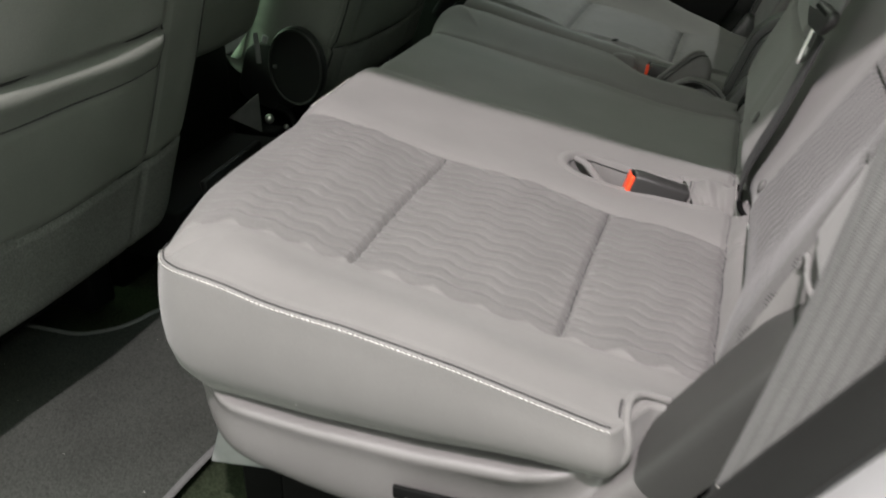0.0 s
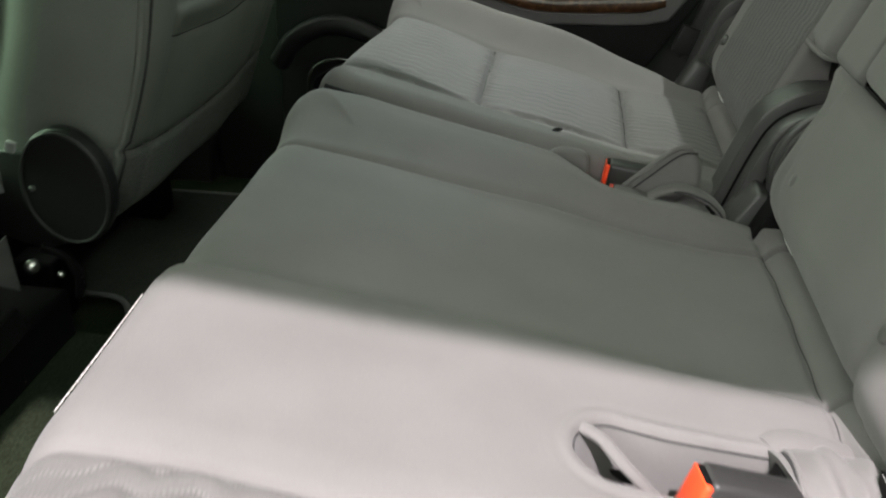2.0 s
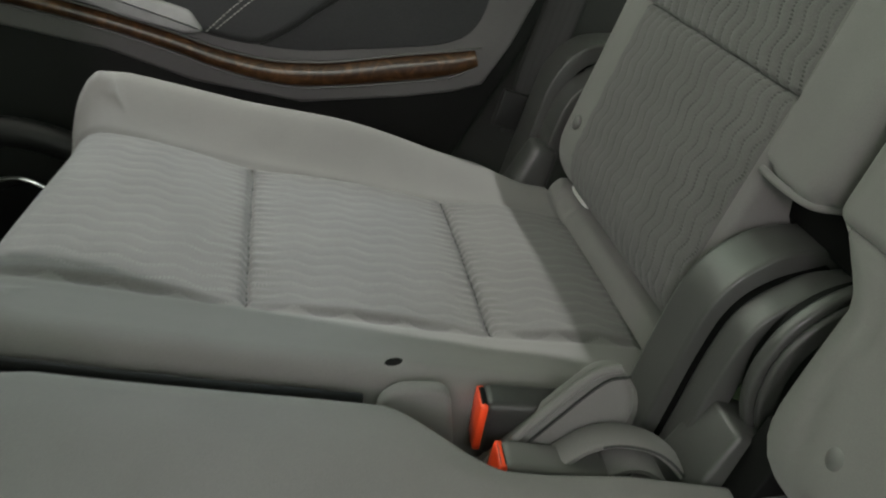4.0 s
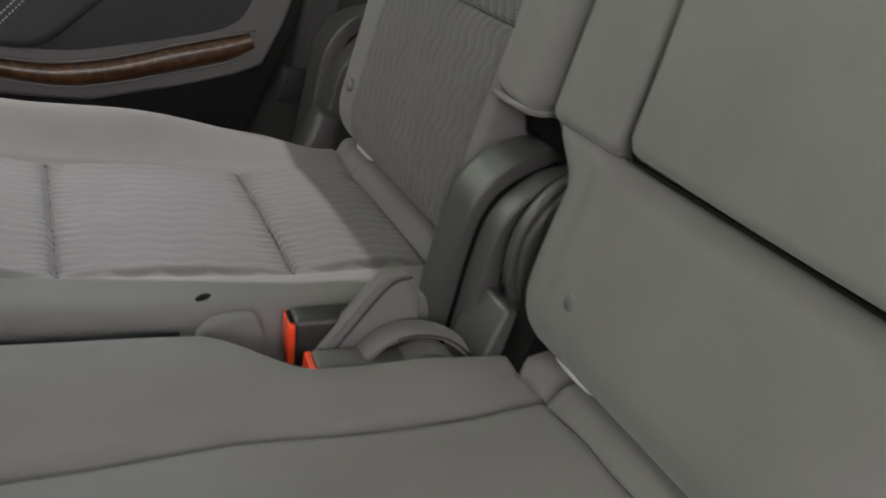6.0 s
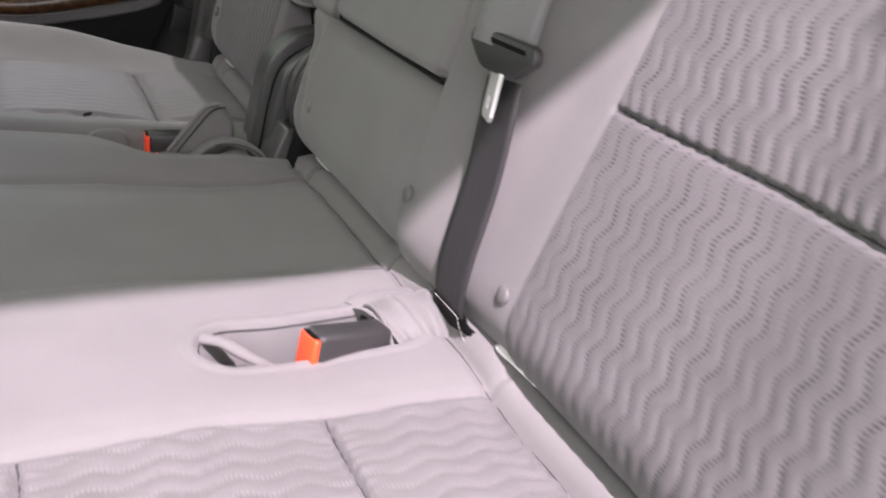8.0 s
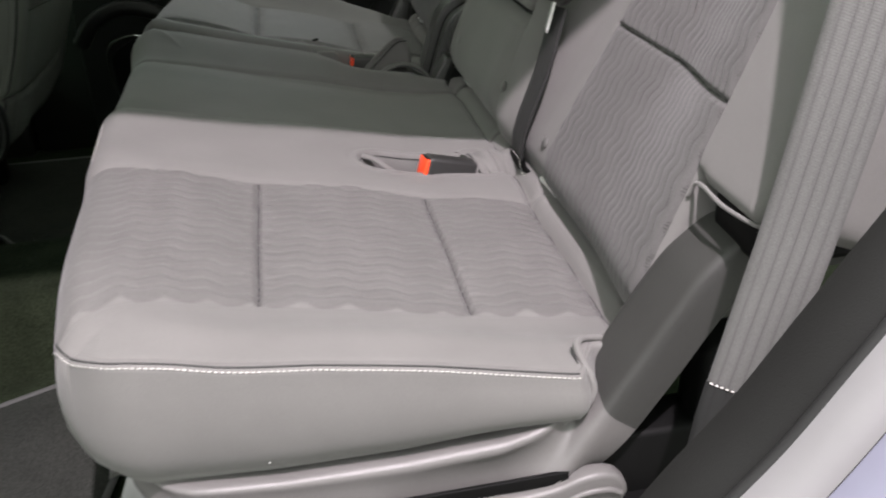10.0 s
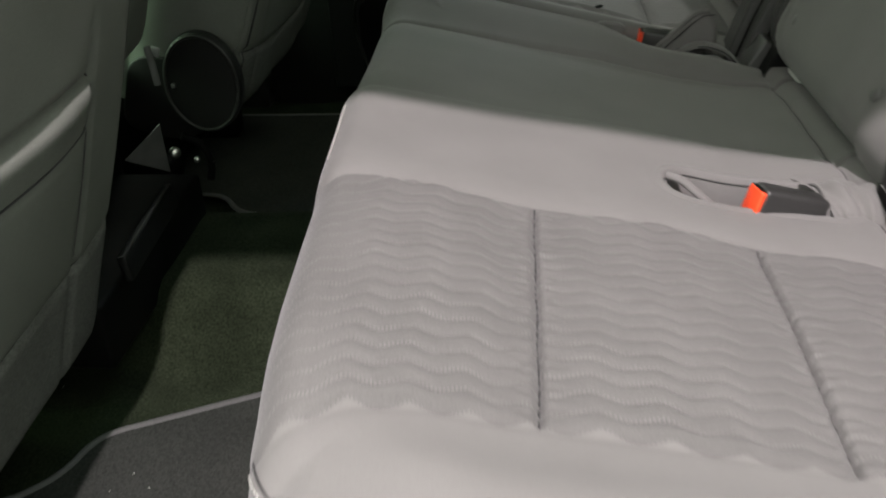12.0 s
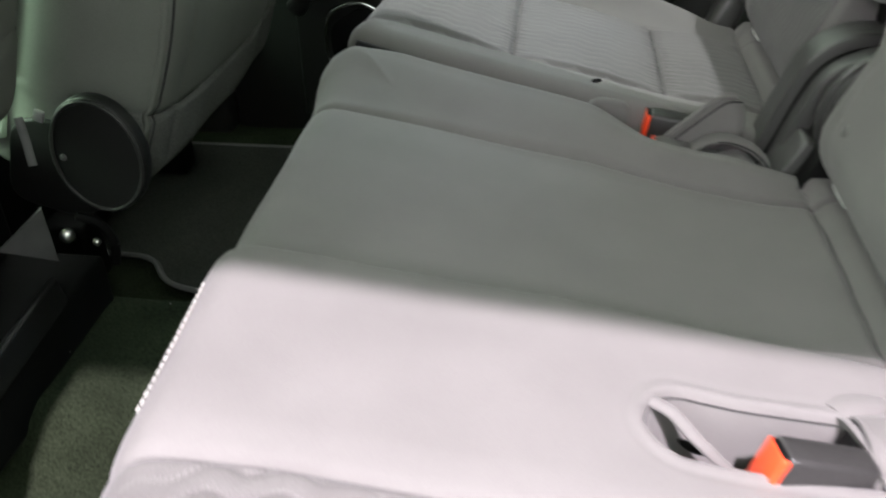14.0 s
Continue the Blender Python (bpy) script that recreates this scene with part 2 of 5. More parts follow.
def flat(w, t, r=0.3):
    """A thin rounded strip section, wide along 'side'."""
    a, b = w / 2, t / 2
    return [(-a, -b * r), (-a + b, -b), (a - b, -b), (a, -b * r), (a, b * r), (a - b, b), (-a + b, b), (-a, b * r)]


def button_bm(centre, normal, r, h):
    """A domed round button."""
    bm = bmesh.new()
    bmesh.ops.create_uvsphere(bm, u_segments=20, v_segments=10, radius=r)
    for v in bm.verts:
        v.co.z *= h / r
    bm.transform(Matrix.Translation(centre) @ Vector(normal).to_track_quat("Z", "Y").to_matrix().to_4x4())
    return bm


def spaced(a, b, ra, rb, step):
    """Grid lines from a to b, closer together in the rounded ends."""
    n = max(2, round((b - a - ra - rb) / step))
    left = [a + ra * (1 - math.cos(math.pi / 2 * k / 7)) for k in range(7)] if ra > 0 else []
    right = [b - rb * (1 - math.cos(math.pi / 2 * k / 7)) for k in range(7)][::-1] if rb > 0 else []
    mid = list(np.linspace(a + ra, b - rb, n + 1))
    return np.array(left + mid + right)


def pad(parent, name, mat, m, u, v, radii, height, depth, step=0.005, corner=0.02, regions=(), bulge=0.0, label="", floor=None, warp=None, uvf=None, lines=None, radial=None):
    """An upholstered pad: a height over the rectangle u x v of the frame m, rounded at its four edges (radii: u0, u1, v0, v1),
    with side walls of the given depth. regions: (name, test(u, v), material, label), cut out of the cover as parts of their own."""
    r0, r1, r2, r3 = radii
    us, vs = spaced(u[0], u[1], r0, r1, step), spaced(v[0], v[1], r2, r3, step)
    nu, nv = len(us), len(vs)
    U, V = np.meshgrid(us, vs, indexing="ij")
    if lines:
        V = lines(U, V)
    pattern = np.stack([U, V], -1).reshape(-1, 2)
    H = height(U, V)

    def drop(d, r):
        d = np.clip(d, 0, r)
        return r - np.sqrt(np.maximum(r * r - (r - d) ** 2, 0)) if r > 0 else 0 * d

    W = H - drop(U - u[0], r0) - drop(u[1] - U, r1) - drop(V - v[0], r2) - drop(v[1] - V, r3)
    if corner > 0:
        cu, cv = np.clip(U, u[0] + corner, u[1] - corner), np.clip(V, v[0] + corner, v[1] - corner)
        du, dv = U - cu, V - cv
        far = np.maximum(np.abs(du), np.abs(dv))
        dist = np.hypot(du, dv)
        k = np.where(dist > 1e-9, far / np.maximum(dist, 1e-9), 1.0)
        if radial:
            ru, rv = np.where(du < 0, r0, r1), np.where(dv < 0, r2, r3)
            both = np.abs(du) + np.abs(dv)
            mix = np.where(both > 1e-9, (ru * np.abs(du) + rv * np.abs(dv)) / np.maximum(both, 1e-9), ru)
            inset = np.clip(corner - far, 0, mix)
            turned = H - (mix - np.sqrt(np.maximum(mix * mix - (mix - inset) ** 2, 0)))
            W = np.where((np.abs(du) > 1e-9) & (np.abs(dv) > 1e-9) & radial(U, V), turned, W)
        U, V = cu + du * k, cv + dv * k
    if warp:
        U, V, W = warp(U, V, W)
    verts = np.stack([U, V, W], -1).reshape(-1, 3)
    i, j = np.meshgrid(np.arange(nu - 1), np.arange(nv - 1), indexing="ij")
    a = (i * nv + j).ravel()
    quads = np.stack([a, a + nv, a + nv + 1, a + 1], -1)
    loop = [k * nv for k in range(nu)] + [(nu - 1) * nv + k for k in range(1, nv)] + [k * nv + nv - 1 for k in range(nu - 2, -1, -1)] + [k for k in range(nv - 2, 0, -1)]
    edge = verts[loop]
    mid = edge.mean(0)
    n = len(loop)
    rings, faces = [], []
    steps = 6
    nxt, prv = np.roll(edge, -1, 0), np.roll(edge, 1, 0)
    tang = nxt - prv
    side = np.stack([tang[:, 1], -tang[:, 0]], -1)
    side /= np.maximum(np.linalg.norm(side, axis=1, keepdims=True), 1e-9)
    base = len(verts)
    for s in range(1, steps + 1):
        f = s / steps
        ringv = edge.copy()
        low = edge[:, 2] - depth if floor is None else floor(edge[:, 0], edge[:, 1])
        ringv[:, 2] = edge[:, 2] * (1 - f) + low * f
        ringv[:, :2] += side * (bulge * math.sin(math.pi * min(1, f * 1.05)) - (0.012 * max(0, f - 0.8) / 0.2 if bulge else 0))
        rings.append(ringv)
    allv = np.concatenate([verts] + rings)
    for s in range(steps):
        for k in range(n):
            k2 = (k + 1) % n
            top = (loop[k], loop[k2]) if s == 0 else (base + (s - 1) * n + k, base + (s - 1) * n + k2)
            bot = (base + s * n + k, base + s * n + k2)
            faces.append((top[1], top[0], bot[0], bot[1]))
    faces.append(tuple(base + (steps - 1) * n + k for k in range(n)))
    mm = np.array(m)
    world_v = allv @ mm[:3, :3].T + mm[:3, 3]
    flip = np.linalg.det(mm[:3, :3]) < 0
    cen = pattern[quads].mean(1)
    pattern = np.concatenate([pattern] + [pattern[loop]] * steps)
    left = np.ones(len(quads), bool)
    made = []

    def emit(nm, q, extra, mt, lb):
        q = [tuple(x) for x in q.tolist()] + extra
        if flip:
            q = [x[::-1] for x in q]
        used = sorted({k for x in q for k in x})
        pos = {k: n_ for n_, k in enumerate(used)}
        uv = uvf(pattern[used, 0], pattern[used, 1]) if uvf else None
        made.append(mesh_ob(nm, world_v[used], [tuple(pos[k] for k in x) for x in q], mt, parent, lb, uvs=uv))

    for nm, test, mt, lb in regions:
        pick = test(cen[:, 0], cen[:, 1]) & left
        left &= ~pick
        emit(nm, quads[pick], [], mt, lb)
    emit(name, quads[left], faces, mat, label)
    return made


def groove(d, depth, width):
    return -depth * np.exp(-(d / width) ** 2)


PITCH, BACKPITCH = 0.0160, 0.0146


def wave_row(along, across, pitch=PITCH):
    """Row number of the quilted wave lines, running along, stacked across."""
    length, swing = (0.041, 0.0036) if pitch == PITCH else (0.033, 0.0036)
    turn = 2 * np.pi * along / length + 0.8 * np.sin(across * 40)
    bend = 0.6 * 2 / np.pi * np.arcsin(np.sin(turn)) + 0.4 * np.sin(turn + 0.35 * np.sin(turn))
    return (across + swing * bend + 0.0012 * np.sin(along * 31 + across * 17)) / pitch


def quilt(along, across, depth, pitch=PITCH):
    f = wave_row(along, across, pitch)
    d = np.abs(f - np.round(f))
    return depth * (np.clip(d * 3.2, 0, 1) ** 0.5 - 0.85)


def dashes(length_path, size, m_up=(0, 0, 1), on=0.0062, gap=0.0026):
    """A row of short stitches along a path, one mesh."""
    bm = bmesh.new()
    pts = [Vector(p) for p in length_path]
    at = 0.0
    cum = [0.0]
    for a, b in zip(pts, pts[1:]):
        cum.append(cum[-1] + (b - a).length)

    def place(s):
        s = min(max(s, 0), cum[-1])
        for q in range(len(pts) - 1):
            if cum[q + 1] >= s:
                t = (s - cum[q]) / max(cum[q + 1] - cum[q], 1e-9)
                return pts[q].lerp(pts[q + 1], t)
        return pts[-1]

    while at + on < cum[-1]:
        a, b = place(at), place(at + on)
        d = (b - a).normalized()
        s = d.cross(Vector(m_up)).normalized() * size
        w = s.cross(d).normalized() * size
        ringa = [bm.verts.new(a + q) for q in (s, w, -s, -w)]
        c = (a + b) / 2
        ringc = [bm.verts.new(c + q * 1.5) for q in (s, w, -s, -w)]
        ringb = [bm.verts.new(b + q) for q in (s, w, -s, -w)]
        for x, y in ((ringa, ringc), (ringc, ringb)):
            for k in range(4):
                bm.faces.new((x[k], x[(k + 1) % 4], y[(k + 1) % 4], y[k]))
        at += on + gap
    return bm


# ---- the car's shell ----
def slab(name, lo, hi, mat, label, category, bevel=0.006, parent=None):
    c = [(a + b) / 2 for a, b in zip(lo, hi)]
    ob = part(name, block([b - a for a, b in zip(lo, hi)], pose(*c), bevel), mat, parent, label if parent else "")
    return ob if parent else tagged(ob, label, category, kind="structure")


def build_floor():
    """The carpet: footwells on both sides of a low tunnel, one sheet."""
    xs, ys = np.linspace(-1.7, 1.25, 120), np.linspace(0.36, 2.06, 80)
    X, Y = np.meshgrid(xs, ys, indexing="ij")
    hump = 0.085 * np.clip((0.20 - np.abs(Y - 1.27)) / 0.11, 0, 1)
    hump = hump * hump * (3 - 2 * hump / 0.085) / 0.085
    Z = hump + 0.0025 * np.sin(X * 23 + Y * 11) * np.sin(Y * 19) - 0.004
    v = np.stack([X, Y, Z], -1).reshape(-1, 3)
    n = len(ys)
    i, j = np.meshgrid(np.arange(len(xs) - 1), np.arange(n - 1), indexing="ij")
    a = (i * n + j).ravel()
    ob = mesh_ob("floor", v, np.stack([a, a + n, a + n + 1, a + 1], -1), CARPET)
    tagged(ob, "dark carpet over the car floor with a low tunnel", "floor", kind="structure")


build_floor()


def rounded(points, r=0.03, n=5):
    """Rounds the corners of a closed outline."""
    out = []
    m = len(points)
    for i in range(m):
        p, a, b = (Vector(points[k % m]).to_2d() for k in (i, i - 1, i + 1))
        da, db = (a - p), (b - p)
        q = min(r, da.length * 0.45, db.length * 0.45)
        s, e = p + da.normalized() * q, p + db.normalized() * q
        for k in range(n + 1):
            t = k / n
            out.append(tuple((1 - t) ** 2 * s + 2 * t * (1 - t) * p + t * t * e))
    return out


def floor_mat(points, label):
    ob = thing("floor_mat", (points[0][0], points[0][1], 0), label, "floor mat", "mats in the footwells")
    line = rounded(points, 0.07, 6)
    part("carpet_top", prism(line, pose(0, 0, 0.003), 0.009, 0.003), MAT, ob)
    path = [(x, y, 0.011) for x, y in line] + [(line[0][0], line[0][1], 0.011)]
    part("binding", sweep(path, ring(0.005, 8, 0.7), cap=False), EDGE, ob, "cloth edge binding")
    return ob


floor_mat([(-0.53, 0.46), (-0.53, 0.66), (-0.50, 0.86), (-0.36, 1.135), (-0.60, 1.030), (-0.72, 0.975), (-0.785, 0.945), (-0.80, 0.88), (-0.85, 0.835), (-1.15, 0.83), (-1.15, 0.46)], "worn grey carpet mat lying in the footwell")
floor_mat([(-0.54, 1.94), (-0.54, 1.60), (-0.60, 1.455), (-0.78, 1.495), (-0.82, 1.56), (-1.15, 1.58), (-1.15, 1.94)], "dark carpet mat lying in the shaded footwell")

ROOF = 1.14
ground = bmesh.new()
bmesh.ops.create_grid(ground, x_segments=2, y_segments=2, size=12, matrix=pose(0, 0, -0.45))
CONCRETE = material("garage_concrete", (0.22, 0.21, 0.20), rough=0.8, grain=0.15, scale=60, bump=0.3, blotch=0.2, blotch_scale=1.5)
tagged(part("ground", ground, CONCRETE), "plain grey concrete garage floor under the car", "ground", kind="structure")
slab("ceiling", (-1.9, 0.474, ROOF), (1.3, 2.0, ROOF + 0.05), HEADLINER, "pale woven headliner under the roof", "ceiling", 0.004)
slab("wall_rear", (1.22, 0.36, -0.05), (1.3, 2.08, ROOF), PLASTIC, "dark trim at the back of the load space", "wall")
slab("wall_front", (-2.0, 0.36, -0.05), (-1.9, 2.08, 0.62), PLASTIC, "dark dashboard trim ahead of the front seats", "wall")
slab("wall_quarter_near", (0.36, 0.34, -0.05), (1.22, 0.40, 0.62), PLASTIC, "dark quarter trim beside the load space", "wall")
slab("wall_quarter_far", (-0.70, 2.056, -0.05), (1.22, 2.10, 0.62), PLASTIC, "dark quarter trim beside the load space", "wall")
slab("pillar_rear_near", (0.62, 0.34, 0.62), (0.90, 0.42, ROOF), TRIM, "grey pillar trim beside the door opening", "pillar", 0.015)
slab("pillar_rear_far", (-0.04, 2.0, 0.60), (0.42, 2.06, ROOF + 0.045), TRIM, "grey pillar trim behind the rear door window", "pillar", 0.015)
slab("pillar_middle_near", (-0.98, 0.34, -0.05), (-0.84, 0.42, ROOF), TRIM, "grey middle pillar trim beside the door opening", "pillar", 0.015)
# Widened out of view to keep the far lamps off footwell and front seat.
slab("pillar_middle_far", (-0.86, 2.056, -0.05), (-0.38, 2.10, ROOF), DOORDARK, "dark middle pillar trim, widened to block lamp light", "pillar", 0.015)
slab("wall_front_door_near", (-1.9, 0.34, -0.05), (-0.98, 0.40, 0.62), PLASTIC, "dark inner trim of the front door", "wall")
slab("wall_front_door_far", (-1.9, 2.02, -0.05), (-0.86, 2.08, 0.62), PLASTIC, "dark inner trim of the front door", "wall")

# ---- the far rear door, closed ----
DY = 2.0


def rear_door():
    door = thing("door_rear", (-0.35, DY, 0.1), "closed rear door with grey trim and a strip of burl wood", "car door", kind="structure")
    side = Matrix(((1, 0, 0, 0), (0, 0, 1, DY), (0, 1, 0, 0), (0, 0, 0, 1)))
    panel = [(-0.70, 0.05), (-0.20, 0.05), (-0.11, 0.12), (-0.05, 0.27), (0.04, 0.41), (0.075, 0.52), (0.06, 0.60), (-0.70, 0.60)]
    part("panel", prism(panel, side, 0.05, 0.008), DOORDARK, door, "dark lower door panel")
    top = [(-0.70, 0.47), (-0.58, 0.455), (-0.45, 0.418), (-0.36, 0.378), (-0.24, 0.347), (-0.12, 0.348), (-0.06, 0.352), (-0.022, 0.360), (0.012, 0.408), (0.038, 0.458), (0.058, 0.52), (0.050, 0.598), (-0.70, 0.598)]
    part("upper_trim", prism(top, side @ pose(0, 0, -0.014), 0.02, 0.006), TRIM, door, "grey upper door trim")
    # The burl strip lies in the grey trim, its lower edge a soft arc that dips in the middle.
    upper = [(-0.60, 0.508), (-0.46, 0.466), (-0.377, 0.436), (-0.329, 0.416), (-0.277, 0.401), (-0.239, 0.3965), (-0.192, 0.3955), (-0.131, 0.400), (-0.068, 0.403), (-0.026, 0.405)]
    lower = [(-0.60, 0.490), (-0.465, 0.449), (-0.382, 0.417), (-0.334, 0.395), (-0.282, 0.377), (-0.243, 0.3695), (-0.196, 0.368), (-0.134, 0.370), (-0.066, 0.374), (-0.038, 0.384)]
    up = smooth_path([(x, 0, z) for x, z in upper], 5)
    lo = smooth_path([(x, 0, z) for x, z in lower], 5)
    path, sections = [], []
    for p, q in zip(up, lo):
        h = (p.z - q.z) / 2
        path.append(((p.x + q.x) / 2, DY - 0.014, (p.z + q.z) / 2))
        sections.append([(-h, 0), (-h * 0.93, 0.004), (-h * 0.7, 0.008), (-h * 0.3, 0.0105), (h * 0.3, 0.0105), (h * 0.7, 0.008), (h * 0.93, 0.004), (h, 0), (h * 0.9, -0.004), (-h * 0.9, -0.004)])
    part("wood_strip", sweep(path, None, up=(0, -1, 0), sections=sections), BURL, door, "glossy dark burl wood strip")
    part("strip_rim", sweep([(p.x, DY - 0.018, p.z + 0.002) for p in up], ring(0.0017, 8), up=(0, 1, 0)), SATIN, door, "satin rim above the wood")
    part("strip_rim", sweep([(p.x, DY - 0.017, p.z - 0.002) for p in lo], ring(0.0016, 8), up=(0, 1, 0)), SATIN, door, "satin rim below the wood")
    pull = [(-0.40, 0.52), (-0.33, 0.4315), (-0.275, 0.4165), (-0.235, 0.410), (-0.13, 0.410), (-0.074, 0.412), (-0.045, 0.420), (-0.028, 0.437), (-0.018, 0.460), (-0.010, 0.52), (0.0, 0.585), (-0.40, 0.585)]
    part("map_panel", prism(rounded(pull, 0.02), side @ pose(0, 0, -0.0165), 0.008, 0.002), LEATHER, door, "recessed vinyl panel")
    pad_line = [(-0.50, 0.50), (-0.40, 0.462), (-0.335, 0.432), (-0.285, 0.419), (-0.255, 0.430), (-0.215, 0.455), (-0.16, 0.484), (-0.08, 0.512), (0.02, 0.53), (0.02, 0.60), (-0.50, 0.60)]
    part("armrest", prism(rounded(pad_line, 0.02), side @ pose(0, 0, -0.030), 0.028, 0.013, 5), LEATHER, door, "padded black leather armrest")
    for off in (0.0, 0.011):
        line = [(-0.338 + off, DY - 0.031, 0.440 + off * 0.2), (-0.31 + off, DY - 0.031, 0.463), (-0.27 + off, DY - 0.031, 0.492), (-0.22 + off, DY - 0.031, 0.515)]
        part("stitching", dashes(line, 0.0005, (0, 1, 0), 0.003, 0.002), THREAD, door, "pale double stitching")
    handle = [(-0.50, 0.512), (-0.40, 0.482), (-0.352, 0.464), (-0.340, 0.440), (-0.36, 0.438), (-0.42, 0.458), (-0.50, 0.490)]
    part("handle", prism(rounded(handle, 0.006, 3), side @ pose(0, 0, -0.034), 0.02, 0.005, 3), DULLSTEEL, door, "satin grey pull handle")
    pocket = smooth_path([(-0.618, DY - 0.012, 0.085), (-0.640, DY - 0.014, 0.175), (-0.639, DY - 0.014, 0.232), (-0.619, DY - 0.014, 0.259), (-0.574, DY - 0.014, 0.270), (-0.533, DY - 0.014, 0.247), (-0.46, DY - 0.014, 0.18)], 6)
    part("pocket_rim", sweep(pocket, ring(0.0036, 8), up=(0, 1, 0)), CHROME, door, "thin bright rim round the door pocket")
    part("pocket_well", prism(rounded([(-0.632, 0.09), (-0.636, 0.228), (-0.575, 0.264), (-0.50, 0.232), (-0.40, 0.14), (-0.40, 0.09)], 0.02), side @ pose(0, 0, -0.010), 0.008, 0.002), BLACK, door, "black bottle pocket")
    hump = smooth_path([(-0.69, DY - 0.02, 0.26), (-0.65, DY - 0.03, 0.31), (-0.58, DY - 0.03, 0.335), (-0.50, DY - 0.03, 0.31), (-0.43, DY - 0.02, 0.25)], 6)
    part("pocket_arch", sweep(hump, ring(0.018, 10)), DOORDARK, door, "dark arched moulding over the pocket")
    return door


rear_door()
glass = bpy.data.materials.new("tinted_glass")
glass.use_nodes = True
gn = glass.node_tree
clear, gloss, blend = gn.nodes.new("ShaderNodeBsdfTransparent"), gn.nodes.new("ShaderNodeBsdfGlossy"), gn.nodes.new("ShaderNodeMixShader")
clear.inputs["Color"].default_value = (0.55, 0.60, 0.56, 1)
gloss.inputs["Roughness"].default_value = 0.02
blend.inputs["Fac"].default_value = 0.06
gn.links.new(clear.outputs[0], blend.inputs[1])
gn.links.new(gloss.outputs[0], blend.inputs[2])
gn.links.new(blend.outputs[0], gn.nodes["Material Output"].inputs["Surface"])
tagged(part("window_rear", block((0.72, 0.004, 0.54), pose(-0.37, 1.997, 0.87), 0.001), glass), "tinted side window of the closed rear door", "window", kind="structure")

tagged(part("window_front", block((0.004, 1.60, 0.62), pose(-1.93, 1.22, 0.86), 0.001), glass), "tinted windscreen ahead of the front seats", "window", kind="structure")
tagged(part("window_tailgate", block((0.004, 1.60, 0.56), pose(1.26, 1.22, 0.86), 0.001), glass), "tinted tailgate window behind the load space", "window", kind="structure")


# ---- rear seats ----
SEAM1, SEAM2 = -0.292, -0.105
SLOPE = math.atan(0.4)
SA, CA = math.sin(SLOPE), math.cos(SLOPE)
BACK = Matrix(((0, SA, -CA, 0.001), (1, 0, 0, 0), (0, CA, SA, 0.285), (0, 0, 0, 1)))


def back_point(y, v, w=0.0):
    """A place on the backrests: y across, v up the cloth from the crease, w off it."""
    return BACK @ Vector((y, v, w))


UPW = tuple(back_point(0, 0, 1) - back_point(0, 0, 0))


def top_line(x):
    return np.interp(x, [-0.50, -0.46, -0.40, -0.29, -0.105, 0.02, 0.07], [0.397, 0.393, 0.378, 0.348, 0.303, 0.282, 0.283])


def shoulder_line(x):
    """Height of the sewn outer edge of the wide cushion."""
    return np.interp(x, [-0.49, -0.44, -0.408, -0.367, -0.325, -0.25, -0.163, -0.105, -0.041, 0.08], [0.366, 0.372, 0.373, 0.368, 0.360, 0.350, 0.333, 0.320, 0.306, 0.296])


def soft(x, a, b):
    t = np.clip((x - a) / (b - a), 0, 1)
    return t * t * (3 - 2 * t)


def window(x, a, b, e):
    return soft(x, a - e, a + e) * (1 - soft(x, b - e, b + e))


def panel_puff(x, y, y0, y1, mask, deep=0.0038):
    """Quilted insert of three panels: seams between, waves on top, sunk at its border."""
    z = mask * (quilt(x, y - y0, deep) * soft(x, -0.455, -0.42) * (0.55 + 0.9 * soft(np.abs(np.mod(x + 0.2, 0.19) - 0.095), 0.03, 0.095)) + groove(x - SEAM1, 0.0075, 0.0026) + groove(x - SEAM2, 0.0075, 0.0026))
    for a, b in ((-0.48, SEAM1), (SEAM1, SEAM2), (SEAM2, 0.025)):
        t = np.clip((x - a) / (b - a), 0, 1)
        z = z + mask * 0.006 * np.sin(np.pi * t)
    for s_ in (SEAM1, SEAM2, 0.023):
        z = z + mask * 0.0017 * np.sin(2 * np.pi * y / 0.0105 + 2 * np.sin(y * 60)) * np.exp(-(np.abs(x - s_) / 0.013) ** 1.5)
    t = np.clip((y - y0) / (y1 - y0), 0, 1)
    return z + 0.004 * np.sin(np.pi * t) * mask + np.minimum(groove(y - y0, 0.001, 0.004), groove(y - y1, 0.003, 0.004))


def wave_uv(along, across, pitch=PITCH):
    return np.stack([along, wave_row(along, across, pitch)], -1)


def scallop(x):
    """Offset of the first wave line from the insert's border."""
    a = 0.0 * np.asarray(x, float)
    for _ in range(6):
        a = a - (wave_row(x, a) - 0.05) * PITCH
    return a


def follow(y0, y1, lo, mid, hi):
    """Bends a pad's grid so that two of its lines run along the insert's borders."""
    def lines(U, V):
        vs, near, far = V[0], float(np.mean(y0(U[:, 0]))), float(np.mean(y1(U[:, 0])))
        a, b = vs[np.argmin(np.abs(vs - near))], vs[np.argmin(np.abs(vs - far))]
        rows = [np.where((vs < lo) | (vs > hi), vs, np.interp(vs, [lo, a, mid, b, hi], [lo, y0(u) + scallop(u), mid, y1(u), hi])) for u in U[:, 0]]
        return np.array(rows)
    return lines


def insert_regions(name, y0, y1):
    out = []
    for a, b in ((-0.50, SEAM1), (SEAM1, SEAM2), (SEAM2, 0.023)):
        out.append((name, lambda u, v, a=a, b=b: (u > a) & (u <= b) & (v > y0(u) + scallop(u)) & (v < y1(u)), WAVE, "grey cloth quilted with wavy stitch lines"))
    return out


